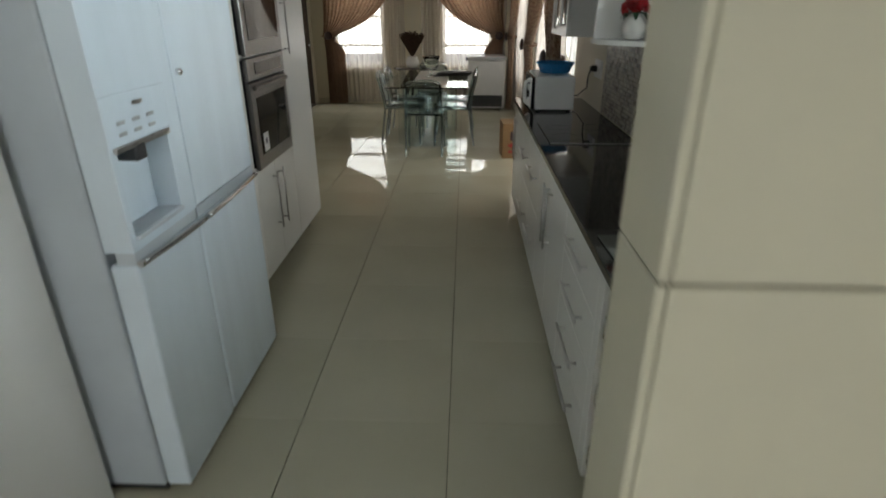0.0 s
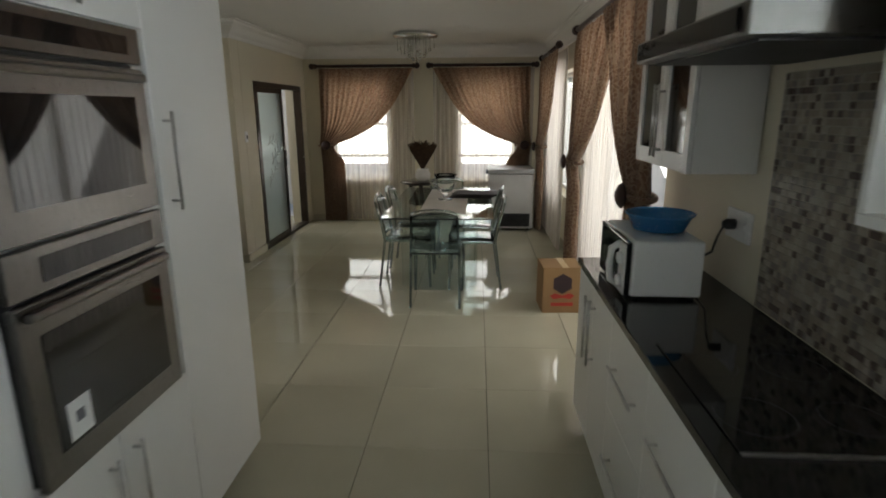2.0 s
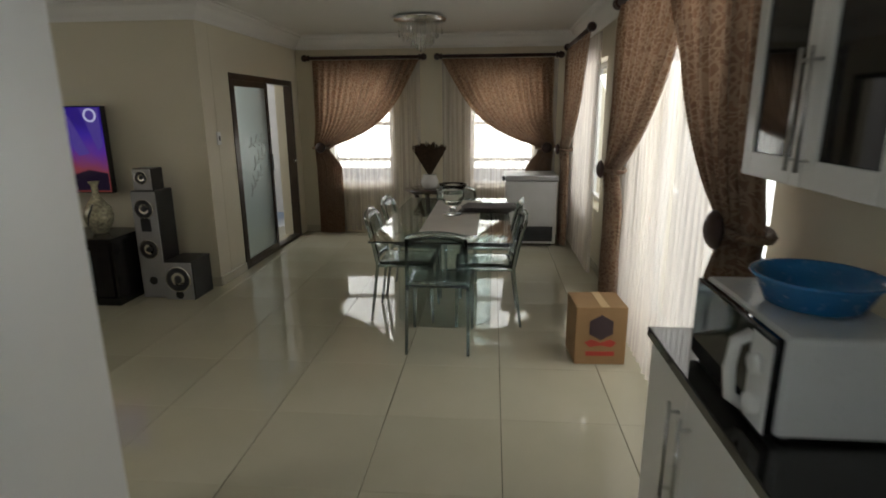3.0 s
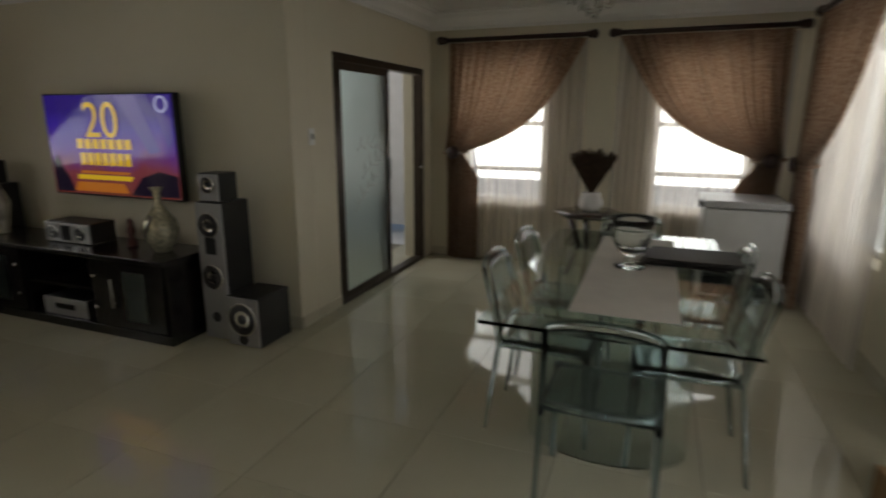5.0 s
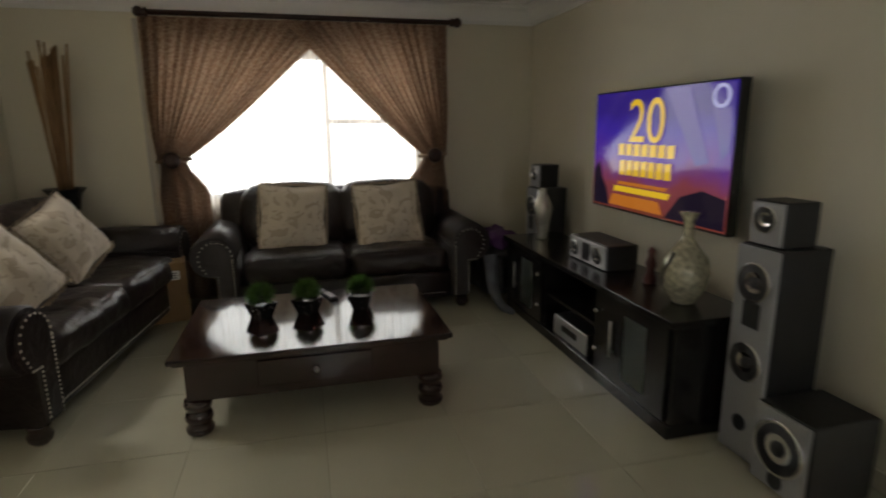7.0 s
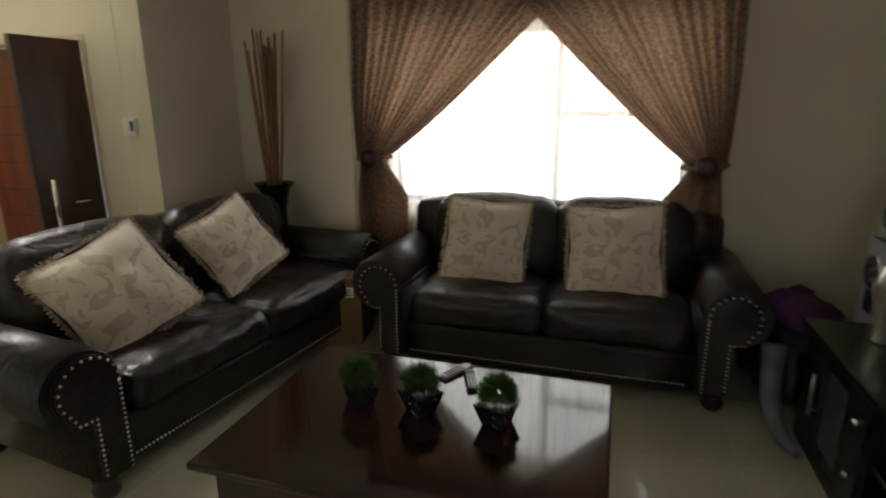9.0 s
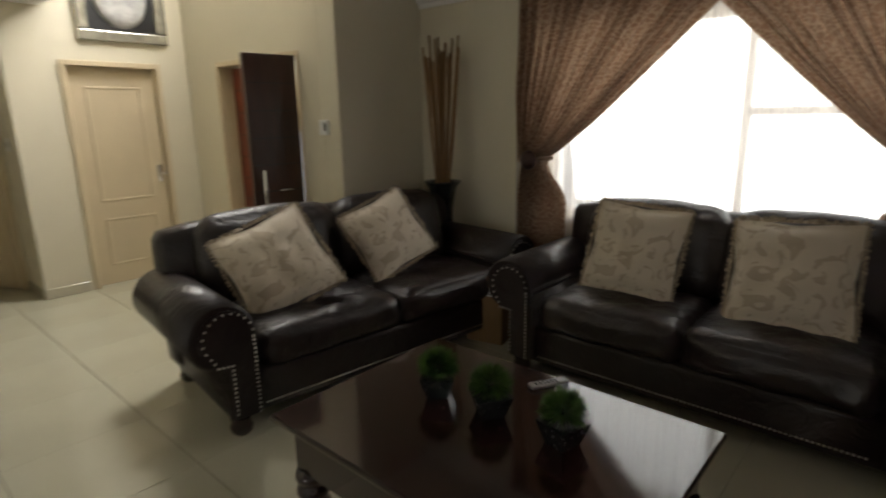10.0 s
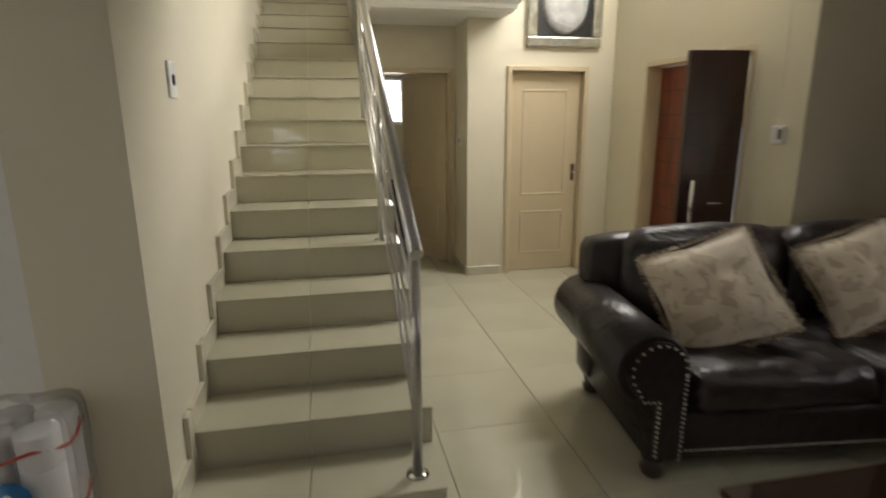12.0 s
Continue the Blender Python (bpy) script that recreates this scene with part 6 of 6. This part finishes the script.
def door_frame(name, x0, x1, y, h, material=BEIGED, th=0.24):
    t = tagged(new(name), "beige painted door frame", "door frame", kind="structure")
    for a, c, e, g in ((x0 - 0.045, x0, 0, h + 0.045), (x1, x1 + 0.045, 0, h + 0.045), (x0, x1, h, h + 0.045)):
        part("jamb", span(a, c, y - th / 2, y + th / 2, e, g, 0.004, 1), material, t)


panel_door("door_2", "closed beige panelled door in the entrance hall", pose(-5.032, 1.63, 0), 0.72, 1.96, 0.05)
door_frame("door_frame_2", -5.037, -4.307, 1.60, 1.965)
panel_door("door_3", "beige panelled door standing ajar at the end of the passage", pose(-3.81, 1.10, 0, 0, 0, -58), 0.70, 1.97, 0.64)
door_frame("door_frame_3", -3.815, -3.145, 1.11, 1.975, BEIGED, 0.21)

# front door
fd = tagged(new("door_4"), "reddish meranti double front door with one leaf open", "door", kind="structure")
closed = part("closed_leaf", span(-5.53, -5.485, 2.30, 2.90, 0.005, 1.95, 0.003, 1), FDOOR, fd, "closed reddish wooden leaf")
# The open leaf is backlit; its shade is coloured in with the darker meranti.
openl = part("open_leaf", turn(bm_box(0.41, 0.045, 1.955, (0.205, 0, 0.005), 0.003, 1), pose(-5.325, 3.53, 0, 0, 0, -7)), FDOOR_SHADED, fd, "open wooden leaf in a darker tone for its backlit face")
# Grooves are thin strips, in the shaded wood tone on the closed leaf.
for k in range(9):
    part("groove", span(-5.4849, -5.482, 2.32, 2.88, 0.15 + 0.2 * k, 0.158 + 0.2 * k), FDOOR_SHADED, closed)
    for s in (-1, 1):
        part("groove", turn(span(0.02, 0.39, s * 0.0225 - 0.002, s * 0.0225 + 0.002, 0.15 + 0.2 * k, 0.158 + 0.2 * k), pose(-5.325, 3.53, 0, 0, 0, -7)), BLACK, openl)
part("pull_handle", tube([(-5.43, 2.80, 0.85), (-5.43, 2.80, 1.2)], 0.014, 10, False, tube([(-5.485, 2.80, 0.92), (-5.43, 2.80, 0.92)], 0.008, 8, False, tube([(-5.485, 2.80, 1.13), (-5.43, 2.80, 1.13)], 0.008))), CHROME, closed, "chrome pull handle")
part("lock_plate", span(-5.50, -5.484, 2.895, 2.91, 0.72, 1.05, 0.001, 1), CHROME, closed, "bright lock plate")
part("pull_handle", turn(tube([(0.34, -0.07, 0.78), (0.34, -0.07, 1.12)], 0.014, 10, False, tube([(0.34, -0.022, 0.84), (0.34, -0.07, 0.84)], 0.008, 8, False, tube([(0.34, -0.022, 1.06), (0.34, -0.07, 1.06)], 0.008))), pose(-5.325, 3.53, 0, 0, 0, -7) @ Matrix.Scale(-1, 4, (0, 1, 0))), CHROME, openl, "chrome pull handle")
part("lever", turn(tube([(0.12, 0.022, 0.96), (0.12, 0.06, 0.96), (0.22, 0.06, 0.96)], 0.008), pose(-5.325, 3.53, 0, 0, 0, -7)), CHROME, openl, "chrome lever handle")
for a, c, e, g in ((2.26, 2.295, 0, 2.0), (3.525, 3.56, 0, 2.0), (2.295, 3.525, 1.96, 2.0)):
    part("jamb", span(-5.56, -5.345, a, c, e, g, 0.003, 1), BEIGED, fd)

kp = thing("alarm_keypad", "white wall alarm keypad with a dark display", "keypad")
part("case", span(-5.349, -5.322, 3.80, 3.90, 1.37, 1.48, 0.006, 2), WHITEP, kp)
part("display", span(-5.3215, -5.320, 3.86, 3.89, 1.40, 1.46), DGREY, kp)


def light_switch(axis, a, b_, z, w=0.07, h=0.115, s=1):
    t = thing("light_switch", "white wall light switch", "switch")
    if axis == "x":
        part("plate", span(min(a, a + s * 0.01), max(a, a + s * 0.01), b_ - w / 2, b_ + w / 2, z - h / 2, z + h / 2, 0.003, 1), WHITEP, t)
        part("rocker", span(min(a + s * 0.01, a + s * 0.016), max(a + s * 0.01, a + s * 0.016), b_ - 0.012, b_ + 0.012, z - 0.02, z + 0.02, 0.002, 1), DGREY, t)
    return t


light_switch("x", -2.564, 8.58, 1.345)
light_switch("x", -1.986, 4.44, 1.69, 0.10, 0.14, -1)
light_switch("x", -3.879, 1.42, 1.32)

pic = thing("picture", "white textured oval on black in a wide silver frame", "picture", pose(0.02, -0.09, 0.02))
for a, c, e, g in ((-5.20, -4.46, 2.16, 2.25), (-5.20, -4.46, 2.85, 2.94), (-5.20, -5.11, 2.251, 2.849), (-4.55, -4.46, 2.251, 2.849)):
    part("frame", span(a, c, 1.792, 1.83, e, g, 0.012, 2), SILVER, pic, "silver frame")
part("backing", span(-5.11, -4.55, 1.793, 1.80, 2.25, 2.85), BLACK, pic)
part("relief", turn(lathe([(0.24, 0.0), (0.22, 0.02), (0.16, 0.03), (0.1, 0.022), (0.05, 0.03), (0.001, 0.032)], 28), Matrix.Translation((-4.83, 1.80, 2.55)) @ Matrix.Rotation(radians(-90), 4, "X") @ Matrix.Diagonal((0.95, 1.15, 1, 1))), mat("pale_plaster_relief", (0.5, 0.49, 0.47), 0.8, vary=0.2, scale=14, bump=0.8, bump_scale=25), pic, "white textured oval")

# tissue pack by the kitchen wall end
tp = thing("tissue_pack", "clear plastic pack of white tissue rolls with red and blue print", "tissue pack", pose(-1.65, 5.17, 0, 0, 0, 0))
for i in range(2):
    for j in range(2):
        for k in range(6):
            part("tissue_roll", lathe([(0.018, 0.002), (0.056, 0.0), (0.057, 0.005), (0.057, 0.105), (0.055, 0.11), (0.018, 0.108)], 20, (-0.06 + 0.12 * i, -0.06 + 0.12 * j, 0.112 * k + 0.002)), PAPER, tp)
wrap = soft(0.26, 0.26, 0.72, (0, 0, 0), 0.05, 0.004, 12, 0.012, 4.0)
part("wrap", wrap, FILM, tp, "clear plastic wrap")
for z in (0.12, 0.40, 0.62):
    part("print_band", tube([(0.137 * math.cos(a * math.pi / 12) * (1 if abs(math.cos(a * math.pi / 12)) < 0.8 else 0.98), 0.137 * math.sin(a * math.pi / 12), z + 0.012 * math.sin(a)) for a in range(24)], 0.005, 5, True), REDLINE, tp)
part("print_disc", turn(lathe([(0.06, 0), (0.06, 0.002)], 24), Matrix.Translation((0.0, 0.137, 0.50)) @ Matrix.Rotation(radians(-90), 4, "X")), BLUEPR, tp, "blue printed disc")
b2 = letters("2", 0.06, 0, 0, 0)
part("print_numeral", turn(b2, Matrix.Translation((0.0, 0.1405, 0.48)) @ Matrix.Rotation(radians(180), 4, "Z") @ Matrix.Translation((0, -YS, 0))), WHITEP, tp, "white printed numeral")

# bathroom glimpse
bb = thing("bathroom_blind", "white slatted blind in the small bathroom window", "blind")
for k in range(14):
    part("slat", span(-3.6, -3.1, -0.56, -0.535, 1.46 + 0.042 * k, 1.463 + 0.042 * k), WHITEP, bb)
wb = thing("washbasin", "white washbasin on a dark stand", "washbasin")
part("basin", span(-3.75, -3.3, -0.5, -0.1, 0.78, 0.88, 0.03, 3), CERAM, wb)
part("stand", span(-3.72, -3.33, -0.48, -0.14, 0.0, 0.779, 0.004, 1), DWOOD, wb)

# yard table seen through the sliding door
yt = thing("yard_table", "pale outdoor bench against the yard wall", "bench")
part("top", span(-5.2, -4.2, 10.6, 11.2, 0.70, 0.75, 0.004, 1), OUTW, yt)
for x in (-5.1, -4.3):
    part("leg", span(x, x + 0.06, 10.7, 11.1, 0.0, 0.699, 0.004, 1), OUTW, yt)

yb = struct("yard_beam", span(-5.39, -5.2, 9.0, 12.0, 1.5, 1.68), mat("grey_plaster", (0.25, 0.25, 0.27), 0.8), "grey beam along the yard wall", "beam")

# mosaic splashback: small square stones set in a panel
mosaic = struct("splashback", span(0.972, 0.979, 3.76, 4.66, 0.905, 1.735), WGROUT, "beige and grey square stone mosaic splashback", "splashback")
rm = random.Random(21)
pebbles = {}
for cname, col in (("stone_beige", (0.32, 0.28, 0.22)), ("stone_grey", (0.22, 0.20, 0.18)), ("stone_brown", (0.09, 0.06, 0.048)), ("stone_cream", (0.40, 0.36, 0.30))):
    pebbles[cname] = (bmesh.new(), mat(cname, col, 0.3, vary=0.15, scale=15))
for i in range(38):
    for j in range(35):
        y, z = 3.773 + i * 0.0236, 0.918 + j * 0.0236
        bmx = pebbles[rm.choices(list(pebbles), (6, 3, 2, 4))[0]][0]
        dd = 0.969 - rm.uniform(0, 0.002)
        lo = [bmx.verts.new((0.9722, y + p * 0.0106, z + q * 0.0106)) for p, q in ((-1, -1), (1, -1), (1, 1), (-1, 1))]
        hi = [bmx.verts.new((dd, y + p * 0.0096, z + q * 0.0096)) for p, q in ((-1, -1), (1, -1), (1, 1), (-1, 1))]
        for k in range(4):
            bmx.faces.new((lo[k], lo[(k + 1) % 4], hi[(k + 1) % 4], hi[k]))
        bmx.faces.new(hi)
for cname, (bmx, mm) in pebbles.items():
    bmesh.ops.recalc_face_normals(bmx, faces=bmx.faces)
    tagged(part("mosaic_stones", bmx, mm, mosaic), kind="stuff")

# floor tiles, one by one
P = 0.608
tile_mesh = mesh_of("floor_tile", bm_box(P - 0.0036, P - 0.0010, 0.012, (0, 0, -0.012), 0.0012, 1), TILE)
count = 0
for i in range(-11, 3):
    for j in range(-7, 16):
        x, y = (i + 0.5) * P, 2.6 + (j + 0.5) * P
        if y < -1.6 or y > 11.0 or x < -6.4 or x > 1.2:
            continue
        if y < 1.4 and x < -4.2 or y > 8.7 and x < -2.8:
            continue
        ob = new("floor_tile", tile_mesh)
        ob.location = (x, y, 0)
        ob.parent = floor
        count += 1
